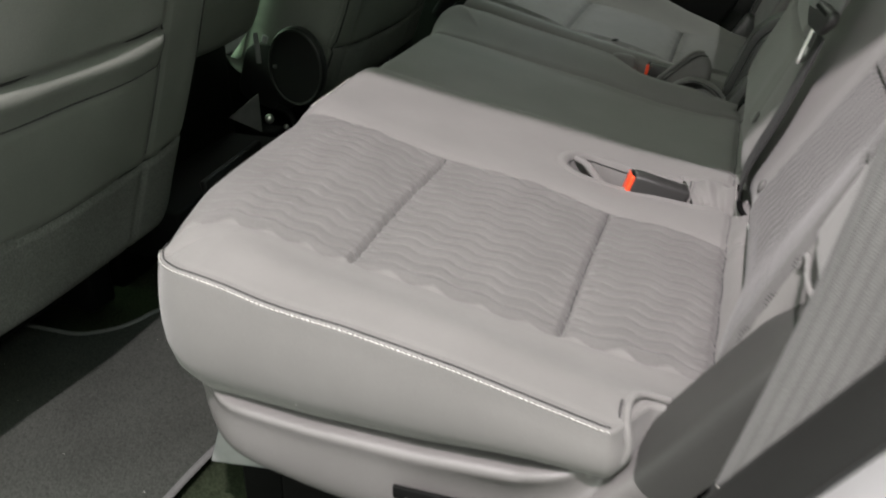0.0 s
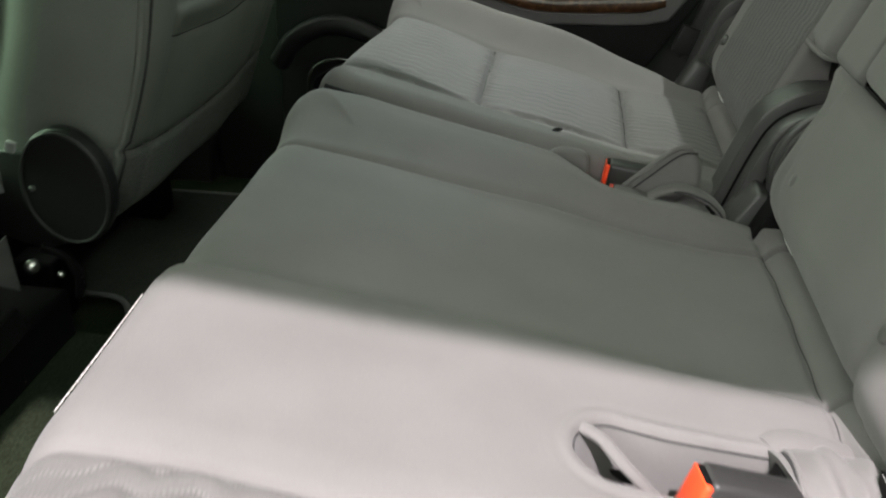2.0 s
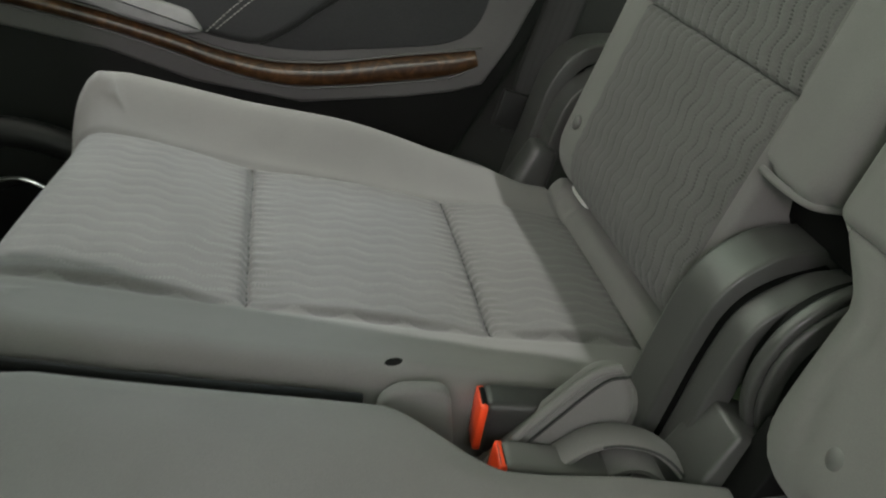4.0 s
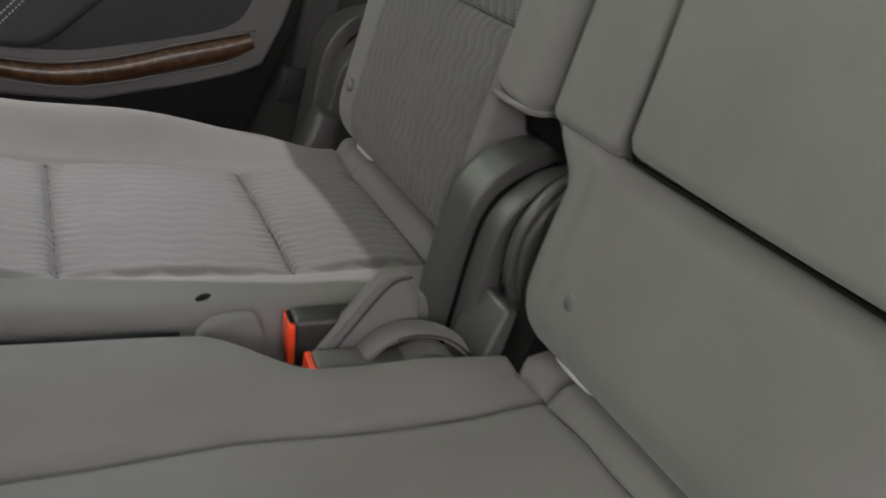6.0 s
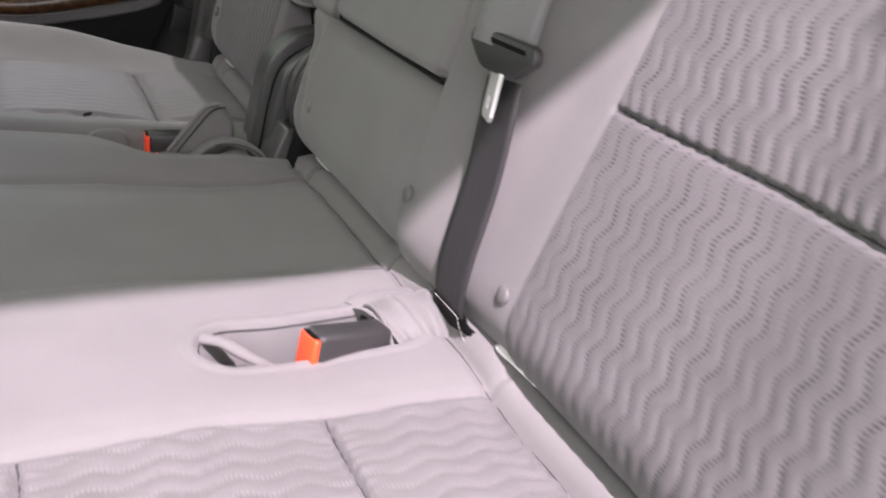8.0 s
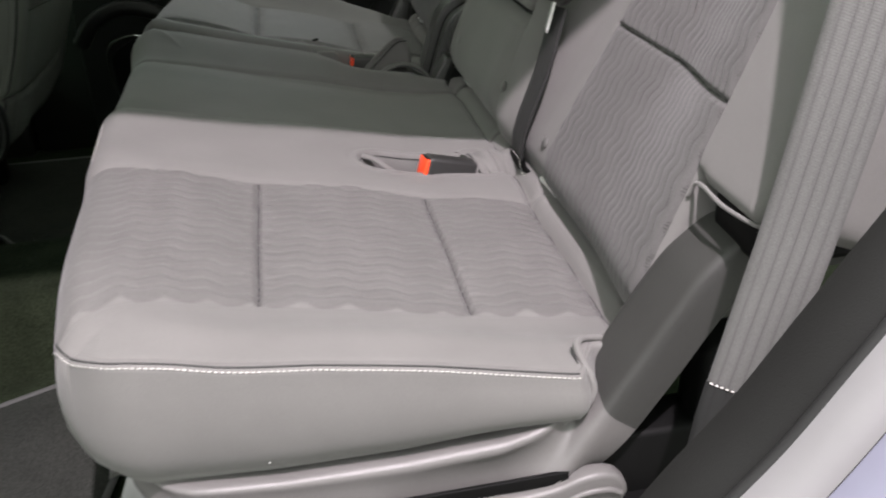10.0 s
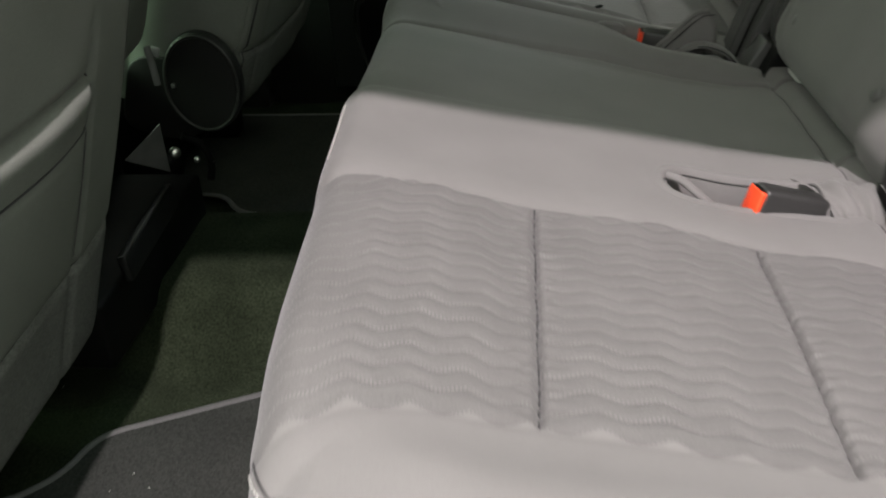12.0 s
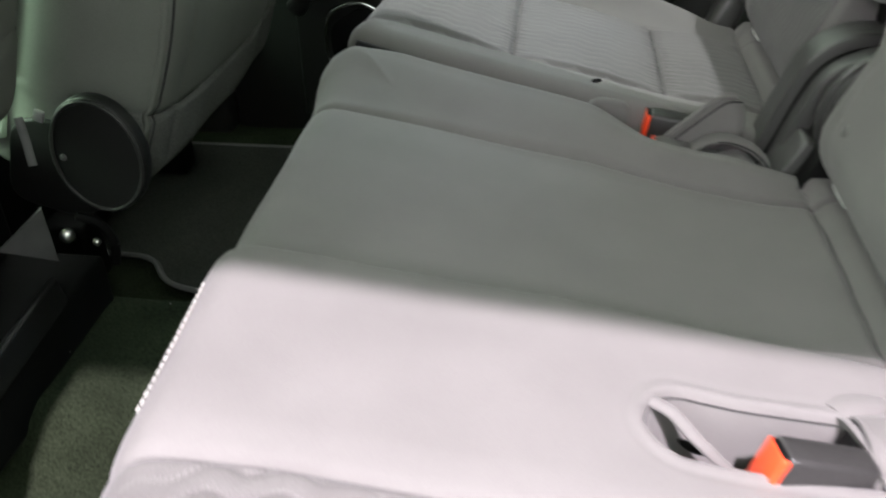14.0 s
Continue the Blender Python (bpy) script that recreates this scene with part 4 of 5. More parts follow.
part("bar_tack", block((0.006, 0.008, 0.005), pose(-0.030, 0.930, 0.297, 0, 10, 20), 0.0015), THREAD, wide, "white sewn tack at the sleeve's mouth")
flap = smooth_path([(-0.036, 1.012, 0.2985), (-0.022, 1.020, 0.2985), (-0.004, 1.024, 0.2955), (0.020, 1.022, 0.290), (0.044, 1.014, 0.283)], 8)
part("flap", sweep(flap, [((0.0105 + 0.0012 * math.sin(5 * a)) * math.cos(a), 0.0042 * math.sin(a)) for a in np.linspace(0, 2 * math.pi, 20, endpoint=False)]), CLOTH, wide, "loose cloth flap beside the sleeve")
edge = []
for k in range(61):
    a = math.pi / 2 + math.pi * k / 60
    x = -0.140 + 0.030 * math.cos(a)
    edge.append((x, 0.969 + 0.06 * (x + 0.1) + 0.030 * math.sin(a)))
edge = [(x, edge[0][1] + 0.06 * (x + 0.140)) for x in np.linspace(-0.03, -0.136, 20)] + edge
part("well_seam", sweep([(x, y, float(wide_height(np.array(x), np.array(y))) + 0.0008) for x, y in edge], ring(0.0008, 6)), SEAM, wide, "dark seam round the buckle well")
fold_line = smooth_path([(-0.166, 0.986, 0.322), (-0.151, 0.978, 0.319), (-0.138, 0.967, 0.311), (-0.123, 0.961, 0.299), (-0.108, 0.960, 0.284)], 6)
part("strap", sweep(fold_line, ring(0.0052, 12, 0.7)), CLOTH, wide, "cloth fold in the buckle well")
# Flat black ellipsoid painted as the shade deep in the well.
slit = button_bm((0, 0, 0), (0, 0, 1), 0.010, 0.002)
slit.transform(Matrix.Translation((-0.134, 0.980, 0.2865)) @ Matrix.Rotation(radians(-38), 4, "Z") @ Matrix.Diagonal((1, 0.4, 1, 1)))
part("slit", slit, BLACK, wide, "flat black spot painted as shade at the bottom of the buckle well")

# The narrow seat beyond the split.
narrow = thing("rear_single_seat", (-0.2, 1.68, 0.0), "narrow grey quilted cloth rear seat beside the closed door", "car seat", "rear seats")


def FI0(x):
    return 1.545 + 0.0 * x


def FI1(x):
    return 1.798 - 0.03 * (x + 0.3)


def narrow_height(x, y):
    z = top_line(x) + 0.002
    z = z + 0.046 * soft(y, 1.79, 1.87) * (1 - soft(x, -0.22, 0.02) * 0.75) + 0.014 * (1 - soft(y, 1.47, 1.56)) * (1 - soft(x, -0.10, 0.02) * 0.7)
    mask = window(y, FI0(x) + 0.004, FI1(x) - 0.004, 0.004) * (1 - soft(x, 0.018, 0.025))
    z = z + panel_puff(x, y, FI0(x), FI1(x), mask, 0.0005)
    return z + groove(x - 0.0235, 0.005, 0.004) + 0.009 * window(x, 0.031, 0.060, 0.009)


def narrow_warp(u, v, w):
    out = v - (0.035 * soft(u, -0.06, 0.0)) * np.clip((v - 1.75) / 0.13, 0, 1)
    return u + 0.026 * soft(v, 1.52, 1.80) * np.clip((-u - 0.30) / 0.188, 0, 1), out, w


pad(narrow, "cushion", CLOTH, Matrix.Identity(4), (-0.488, 0.082), (1.464, 1.888), (0.05, 0.012, 0.020, 0.035), narrow_height, 0.1, step=0.0023, corner=0.065,
    regions=insert_regions("seat_insert", FI0, FI1), lines=follow(FI0, FI1, 1.50, 1.67, 1.845), radial=lambda u, v: v > 0.0, bulge=0.008, floor=lambda u, v: 0.2 + 0 * u, warp=narrow_warp, uvf=lambda u, v: wave_uv(u, v - FI0(u)), label="plain grey cloth seat cushion")
for x in (SEAM1, SEAM2):
    seam_line(narrow, narrow_height, x, float(FI0(x)) + 0.004, float(FI1(x)) - 0.002)
back_quilt(narrow, "backrest", (1.504, 1.850), TALL, 0.239, (1.511, 1.782), (0.010, 0.03, 0.055, 0.04), "grey cloth backrest", corner=0.025, fade=0.3)
pad(narrow, "inner_bolster", CLOTH, BACK, (1.438, 1.510), (0.186, TALL), (0.020, 0.002, 0.012, 0.04), strip_height, 0.08, step=0.008, corner=0.02, label="plain grey cloth side bolster")
part("welt", sweep(smooth_path([back_point(1.50, 0.188, 0.003), back_point(1.475, 0.186, -0.002), back_point(1.45, 0.187, -0.01), back_point(1.44, 0.195, -0.03)], 6), ring(0.0028, 8)), CLOTH, narrow, "piped lower edge of the bolster")
part("button", button_bm(back_point(1.802, 0.1025, 0.002), back_point(0, 0, 1) - back_point(0, 0, 0), 0.0078, 0.004), BUTTON, narrow, "domed grey plastic button")
crease(narrow, narrow_height, 1.512, 1.835)
for y in (1.530, 1.790):
    anchor_clip(narrow, y)
part("base_frame", block((0.40, 0.34, 0.14), pose(-0.16, 1.68, 0.12), 0.01), BLACK, narrow, "dark steel frame under the cushion")
for x in (-0.30, 0.0):
    part("leg", block((0.06, 0.30, 0.06), pose(x, 1.68, 0.03), 0.006), BLACK, narrow)
slot = button_bm((0, 0, 0), (0, 0, 1), 0.006, 0.0012)
slot.transform(Matrix.Translation((-0.1930, 1.4535, 0.3585)) @ Matrix.Rotation(radians(38), 4, "X") @ Matrix.Rotation(radians(-12), 4, "Y") @ Matrix.Diagonal((1, 0.45, 1, 1)))
part("eyelet", slot, BLACK, narrow, "dark slit in the cover")
hem = smooth_path([(-0.44, 1.458, 0.352), (-0.30, 1.455, 0.328), (-0.21, 1.455, 0.312)], 6)
part("piping", sweep(hem, ring(0.004, 8)), CLOTH, narrow, "piped inner edge of the cushion")
buckle(narrow, (-0.131, 1.452, 0.327), -4, 8, 0.07, 0.026, 0.044)
XZ = Matrix(((1, 0, 0, 0), (0, 0, 1, 0), (0, 1, 0, 0), (0, 0, 0, 1)))
leaf = rounded([(-0.150, 0.262), (-0.126, 0.292), (-0.094, 0.324), (-0.062, 0.353), (-0.046, 0.355), (-0.032, 0.337), (-0.030, 0.306), (-0.058, 0.290), (-0.09, 0.262)], 0.014, 4)
part("buckle_sleeve", prism(leaf, Matrix.Translation((0, 1.426, 0)) @ XZ, 0.022, 0.0105, 6), CLOTH, narrow, "cloth sleeve folded round the buckle")
part("seam", sweep(smooth_path([(x + 0.006, 1.4245, z - 0.005) for x, z in [(-0.150, 0.264), (-0.126, 0.294), (-0.094, 0.326), (-0.064, 0.353), (-0.046, 0.356)]], 5), ring(0.0011, 6), up=(0, 1, 0)), SEAM, narrow, "dark seam along the sleeve")
part("piping", sweep(smooth_path([(x, 1.428, z) for x, z in [(-0.150, 0.264), (-0.126, 0.294), (-0.094, 0.326), (-0.064, 0.353), (-0.046, 0.356)]], 5), ring(0.0032, 8), up=(0, 1, 0)), CLOTH, narrow, "piped edge of the sleeve")
tab = rounded([(-0.205, 0.24), (-0.205, 0.327), (-0.19, 0.338), (-0.155, 0.334), (-0.150, 0.24)], 0.012, 4)
part("side_tab", prism(tab, Matrix.Translation((0, 1.448, 0)) @ XZ, 0.014, 0.004, 3), CLOTH, narrow, "cloth tab beside the buckle")
buckle(wide, (-0.127, 1.410, 0.312), -4, 12, 0.072, 0.028, 0.032, BUCKLECLOTH)
loop = smooth_path([(-0.090, 1.412, 0.300), (-0.070, 1.412, 0.312), (-0.048, 1.411, 0.314), (-0.022, 1.410, 0.303), (-0.002, 1.408, 0.280), (0.004, 1.407, 0.256)], 6)
part("seam", sweep([p + Vector((0, -0.0112, 0.0005)) for p in loop[8:]], ring(0.0010, 6)), SEAM, wide, "dark seam along the sleeve")
part("buckle_sleeve", sweep(loop, flat(0.022, 0.006, 0.5)), CLOTH, wide, "cloth sleeve looped round the buckle stalk")
inner = smooth_path([(-0.060, 1.408, 0.292), (-0.040, 1.406, 0.297), (-0.024, 1.405, 0.288), (-0.014, 1.405, 0.270)], 6)
part("fold", sweep(inner, flat(0.024, 0.006, 0.5)), CLOTH, wide)

# Black cord drawn as the shade between the wide and the narrow cushion.
part("gap", sweep([(x, 1.449, float(wide_height(np.array(x), np.array(1.41))) - 0.016) for x in np.linspace(-0.46, -0.215, 30)], ring(0.0045, 8)), BLACK, wide, "black cord painted as shade between the two cushions")


# ---- hinge covers between and beside the backs ----
def hinge_covers(name, at, bars, label):
    ob = thing(name, at, label, "hinge cover", "hinge covers of the rear backs")
    for y, w, back, top in bars:
        arc = smooth_path([(-0.024 + back, y, 0.235), (-0.006 + back, y, 0.290), (0.010 + back, y, 0.340), (0.026 + back, y, 0.386 + top * 0.5), (0.050 + back, y, 0.414 + top), (0.085 + back, y, 0.422 + top), (0.19 + back, y, 0.414 + top)], 6)
        a, b = w / 2, 0.009
        crisp = [(-a, -b), (-a, b - 0.0022), (-a + 0.0007, b - 0.0007), (-a + 0.0022, b), (-a + 0.005, b), (a - 0.005, b), (a - 0.0022, b), (a - 0.0007, b - 0.0007), (a, b - 0.0022), (a, -b)]
        part("cover", sweep(arc, crisp, up=(0, 0, 1)), HINGE, ob)
    # Black strips that paint the shade between neighbouring covers.
    for (y, w, back, top), (y2, w2, back2, top2) in zip(bars, bars[1:]):
        wide_y, edge_y = (y - w / 2 + y2 + w2 / 2) / 2, abs(y - y2) - (w + w2) / 2
        back, top = max(back, back2) - 0.0005, min(top, top2)
        arc = smooth_path([(-0.024 + back, wide_y, 0.235), (-0.006 + back, wide_y, 0.290), (0.010 + back, wide_y, 0.340), (0.026 + back, wide_y, 0.386 + top * 0.5), (0.050 + back, wide_y, 0.414 + top), (0.085 + back, wide_y, 0.422 + top)], 6)
        part("gap", sweep(arc, [(-edge_y * 0.7, -0.008), (-edge_y * 0.7, 0.0088), (edge_y * 0.7, 0.0088), (edge_y * 0.7, -0.008)]), BLACK, ob, "black strip standing for the shade between the covers")
    return ob


hc = hinge_covers("hinge_cover", (0, 1.42, 0.2), [(1.474, 0.044, 0.006, -0.012), (1.434, 0.026, 0.018, -0.022)], "dark plastic hinge cover in the gap between the backrests")
part("wedge", block((0.055, 0.060, 0.11), pose(0.012, 1.408, 0.272, 0, 24, 0), 0.004, 3, (0.5, 0.8)), HINGE, hc)
# Black block put in as the shade between wedge and backrest.
part("gap", block((0.060, 0.030, 0.13), pose(0.040, 1.372, 0.270, 0, 24, 0), 0.002), BLACK, hc, "black block standing for the shade beside the wedge")
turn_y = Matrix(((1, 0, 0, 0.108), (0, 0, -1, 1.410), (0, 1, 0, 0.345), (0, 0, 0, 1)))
# The black discs on both sides of the drum are painted shade.
part("gap", prism([(0.070 * math.cos(a * math.pi / 24), 0.070 * math.sin(a * math.pi / 24)) for a in range(48)], turn_y @ pose(0, 0, -0.012), 0.011, 0.001), BLACK, hc, "black disc standing for the shade beside the hinge drum")
for r, y_in, deep in ((0.078, 0.0, 0.011), (0.073, 0.011, 0.006)):
    part("drum", prism([(r * math.cos(a * math.pi / 24), r * math.sin(a * math.pi / 24)) for a in range(48)], turn_y @ pose(0, 0, y_in), deep, 0.003, 3), HINGE, hc, "round dark hinge drum")
part("gap", prism([(0.060 * math.cos(a * math.pi / 24), 0.060 * math.sin(a * math.pi / 24)) for a in range(48)], turn_y @ pose(0, 0, 0.017), 0.016, 0.001), BLACK, hc, "black disc standing for the shade beside the hinge drum")
# Black blocks fill the hollow below the bolsters in place of its shade.
part("void", block((0.08, 0.125, 0.045), pose(0.140, 1.450, 0.434), 0.008), BLACK, hc, "black block standing for the shade under the bolsters")
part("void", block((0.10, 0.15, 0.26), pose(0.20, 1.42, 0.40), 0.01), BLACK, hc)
hf = hinge_covers("hinge_cover", (0, 1.89, 0.2), [(1.885, 0.045, 0.030, -0.02), (1.925, 0.05, 0.02, 0.0)], "dark plastic hinge cover beside the narrow seat")
part("wedge", block((0.05, 0.05, 0.10), pose(0.005, 1.868, 0.285, 0, 24, 0), 0.008, 3, (0.6, 0.7)), HINGE, hf)

# ---- seat belts ----
def belt_material(name, color):
    """Belt webbing: lengthwise dark channels and fine cross ribs; UV in metres."""
    m = material(name, color, rough=0.62, grain=0.2, scale=900, sheen=0.1 if color[0] > 0.1 else 0.02)
    nt = m.node_tree
    b, mix = nt.nodes["Principled BSDF"], nt.nodes[m["mix"]]
    uv, sep = nt.nodes.new("ShaderNodeUVMap"), nt.nodes.new("ShaderNodeSeparateXYZ")
    nt.links.new(uv.outputs[0], sep.inputs[0])

    def calc(op, a, k):
        n = nt.nodes.new("ShaderNodeMath")
        n.operation = op
        nt.links.new(a, n.inputs[0])
        if isinstance(k, float):
            n.inputs[1].default_value = k
        else:
            nt.links.new(k, n.inputs[1])
        return n.outputs[0]

    channel = calc("POWER", calc("ABSOLUTE", calc("SINE", calc("MULTIPLY", sep.outputs["X"], math.pi / 0.0082), 0.0), 0.0), 0.3)
    rib = calc("ABSOLUTE", calc("SINE", calc("ADD", calc("MULTIPLY", sep.outputs["Y"], math.pi / 0.0019), calc("MULTIPLY", sep.outputs["X"], 300.0)), 0.0), 0.0)
    relief = calc("ADD", channel, calc("MULTIPLY", rib, 0.2))
    dark = nt.nodes.new("ShaderNodeMix")
    dark.data_type = "RGBA"
    nt.links.new(calc("MULTIPLY", relief, 0.75), dark.inputs["Factor"])
    dark.inputs[6].default_value = (color[0] * 0.4, color[1] * 0.4, color[2] * 0.4, 1)
    nt.links.new(mix.outputs[0], dark.inputs[7])
    nt.links.new(dark.outputs[2], b.inputs["Base Color"])
    bp = nt.nodes.new("ShaderNodeBump")
    bp.inputs["Strength"].default_value, bp.inputs["Distance"].default_value = 0.5, 0.0008
    nt.links.new(relief, bp.inputs["Height"])
    nt.links.new(bp.outputs[0], b.inputs["Normal"])
    return m


PLAINWEB = material("satin_webbing", (0.115, 0.113, 0.111), rough=0.5, grain=0.12, scale=900, bump=0.2, sheen=0.1)
WEBBING, DARKWEB = belt_material("grey_webbing", (0.125, 0.122, 0.12)), belt_material("dark_webbing", (0.019, 0.019, 0.019))


def webbing(parent, path, up, mat, label, width=0.048, thick=0.0022, name="webbing"):
    """A belt's band along a path, with its length and width in the UV map."""
    path = [Vector(p) for p in path]
    across = [(-0.5 + k / 6) * width for k in range(7)]
    verts, uvs, faces, run = [], [], [], 0.0
    for i, p in enumerate(path):
        if i:
            run += (p - path[i - 1]).length
        d = (path[min(i + 1, len(path) - 1)] - path[max(i - 1, 0)]).normalized()
        side = d.cross(Vector(up)).normalized()
        w = side.cross(d)
        for sign in (1, -1):
            for a in across:
                verts.append(p + side * a + w * sign * thick / 2)
                uvs.append((a + 0.5, run))
    for i in range(len(path) - 1):
        o = i * 14
        for k in range(6):
            faces += [(o + k, o + k + 1, o + k + 15, o + k + 14), (o + k + 8, o + k + 7, o + k + 21, o + k + 22)]
        faces += [(o + 7, o, o + 14, o + 21), (o + 6, o + 13, o + 27, o + 20)]
    return mesh_ob(name, [tuple(v) for v in verts], faces, mat, parent, label, uvs=uvs)


lap = thing("seat_belt", tuple(back_point(0.95, 0.0)), "dark seat belt hanging down the backrest with its tongue", "seat belt", "rear seat belts")
low = smooth_path([(0.045, 0.944, 0.276), tuple(back_point(0.951, 0.030, -0.020)), tuple(back_point(0.951, 0.07, -0.006)), tuple(back_point(0.954, 0.15, -0.004)), tuple(back_point(0.962, 0.225, 0.002))], 6)
UPB = tuple(back_point(0, 0, 1) - back_point(0, 0, 0))
webbing(lap, low, UPB, DARKWEB, "dark lower webbing")
high = smooth_path([tuple(back_point(0.959, 0.246, 0.016)), tuple(back_point(0.959, 0.33, 0.016)), tuple(back_point(0.955, 0.45, 0.014)), tuple(back_point(0.955, 0.60, 0.01))], 6)
webbing(lap, high, (-0.72, -0.60, 0.35), PLAINWEB, "grey upper webbing")
TG = BACK @ pose(0.958, 0.2370, 0.008, 8, -14, 0)
tong = part("tongue", prism(rounded([(-0.033, 0.021), (0.033, 0.021), (0.037, 0.010), (0.018, -0.008), (-0.018, -0.008), (-0.037, 0.010)], 0.006, 4), TG, 0.010, 0.003, 3), PLASTIC, lap, "grey moulded grip of the belt tongue")
part("slit", block((0.050, 0.0035, 0.002), TG @ pose(0, 0.0145, 0.0095), 0.0), BLACK, tong)
plate = bmesh.new()
rims = []
for z in (0.0035, 0.0065):
    rims.append([[plate.verts.new((x, y, z)) for x, y in line] for line in
                 (((-0.0125, -0.006), (0.0125, -0.006), (0.0125, -0.0385), (0.0095, -0.0435), (-0.0095, -0.0435), (-0.0125, -0.0385)),
                  ((-0.0055, -0.0265), (0.0055, -0.0265), (0.0055, -0.0355), (0.0050, -0.036), (-0.0050, -0.036), (-0.0055, -0.0355)))])
for k in range(6):
    n = (k + 1) % 6
    for outer_, inner_ in rims:
        plate.faces.new((outer_[k], outer_[n], inner_[n], inner_[k]))
    for side_ in (0, 1):
        plate.faces.new((rims[0][side_][k], rims[0][side_][n], rims[1][side_][n], rims[1][side_][k]))
plate.transform(TG @ pose(0, 0, 0, 0, 30, 0))
part("blade", plate, BLADE, tong, "bright plated steel blade", smooth=False)
webbing(lap, low[:9], UPB, BLACK, "black stitched belt end", 0.050, 0.006, "anchor_loop")
edge_line = [low[8] + Vector((-0.0036, y, 0.001)) for y in (-0.024, 0.024)]
part("stitching", dashes(edge_line, 0.0003, on=0.003, gap=0.002), THREAD, lap, "pale cross stitching")
edge_line = [p + Vector((-0.0036, -0.022, 0.001)) for p in low[4:9]]
part("stitching", dashes(edge_line, 0.0003, on=0.002, gap=0.002), THREAD, lap, "pale cross stitching")
shoulder = thing("seat_belt", (0.0, 0.40, 0.3), "grey seat belt running down beside the seat to the door sill", "seat belt", "rear seat belts")
run = smooth_path([(0.150, 0.435, 1.02), (0.128, 0.428, 0.80), (0.103, 0.423, 0.62), (0.080, 0.420, 0.48), (0.059, 0.417, 0.38), (0.043, 0.412, 0.315), (0.032, 0.405, 0.26)], 8)
UPN = (-0.62, -0.78, 0.1)
webbing(shoulder, run, UPN, WEBBING, "grey webbing with dark woven channels")
# Stitched end; its dark webbing colour carries the shade down there.
webbing(shoulder, run[-12:], UPN, DARKWEB, "stitched belt end with shade in its dark colour", 0.049, 0.005, "stitched_end")
mid = run[-12]
across = (run[-11] - run[-12]).normalized().cross(Vector(UPN)).normalized()
out = Vector(UPN).normalized() * 0.0034
part("stitching", dashes([mid - across * 0.023 + out, mid + across * 0.023 + out], 0.0005, (0, 1, 0), 0.0026, 0.0012), THREAD, shoulder, "pale cross stitching")
far_belt = thing("seat_belt", (0.03, 1.96, 0.3), "dark seat belt hanging beside the narrow seat", "seat belt", "rear seat belts")
frun = smooth_path([(0.16, 1.975, 0.80), (0.08, 1.972, 0.50), (0.04, 1.968, 0.38), (0.02, 1.965, 0.30)], 8)
webbing(far_belt, frun, (-0.6, -0.75, 0.1), DARKWEB, "dark webbing")
part("stitched_end", block((0.052, 0.010, 0.045), pose(0.015, 1.960, 0.335, 0, 20, 8), 0.002), DARKWEB, far_belt, "sewn end of the webbing")

# ---- near door opening ----
sill = [(-0.95, 0.02), (-0.45, 0.02), (-0.26, 0.05), (-0.14, 0.15), (-0.06, 0.250), (-0.018, 0.308), (0.025, 0.362), (0.065, 0.424), (0.115, 0.50), (0.20, 0.62), (0.35, 0.80), (0.56, 1.05)]
UPS = (-0.70, -0.30, 0.62)
tagged(part("door_sill_trim", sweep(smooth_path([(x, 0.354, z) for x, z in sill], 8), flat(0.044, 0.014, 0.5), up=UPS), DARKTRIM), "dark grained trim rising along the door opening", "sill trim", kind="structure")
tagged(part("door_seal", sweep(smooth_path([(x + 0.004, 0.325, z + 0.003) for x, z in sill], 8), ring(0.006, 10), up=UPS), RUBBER), "black rubber door seal round the opening", "door seal", kind="structure")
tagged(part("door_sill_edge", sweep(smooth_path([(x + 0.006, 0.301, z + 0.002) for x, z in sill], 8), flat(0.036, 0.022, 0.6), up=UPS), FLANGE), "satin grey flange between the seals of the door opening", "sill flange", kind="structure")
tagged(part("door_seal", sweep(smooth_path([(x + 0.006, 0.279, z + 0.002) for x, z in sill], 8), ring(0.0045, 10), up=UPS), RUBBER), "thin black outer seal round the door opening", "door seal", kind="structure")
tagged(part("door_jamb", sweep(smooth_path([(x + 0.01, 0.229, z + 0.004) for x, z in sill], 8), flat(0.09, 0.03, 0.5), up=UPS), PAINT), "silver painted door jamb outside the seals", "door jamb", kind="structure")
tagged(part("sill_trim", block((1.2, 0.06, 0.03), pose(-0.6, 0.385, 0.012), 0.008), PLASTIC), "dark plastic sill trim along the floor", "sill trim", kind="structure")


# ---- front seats, from behind ----
FS, FC = math.sin(radians(17)), math.cos(radians(17))


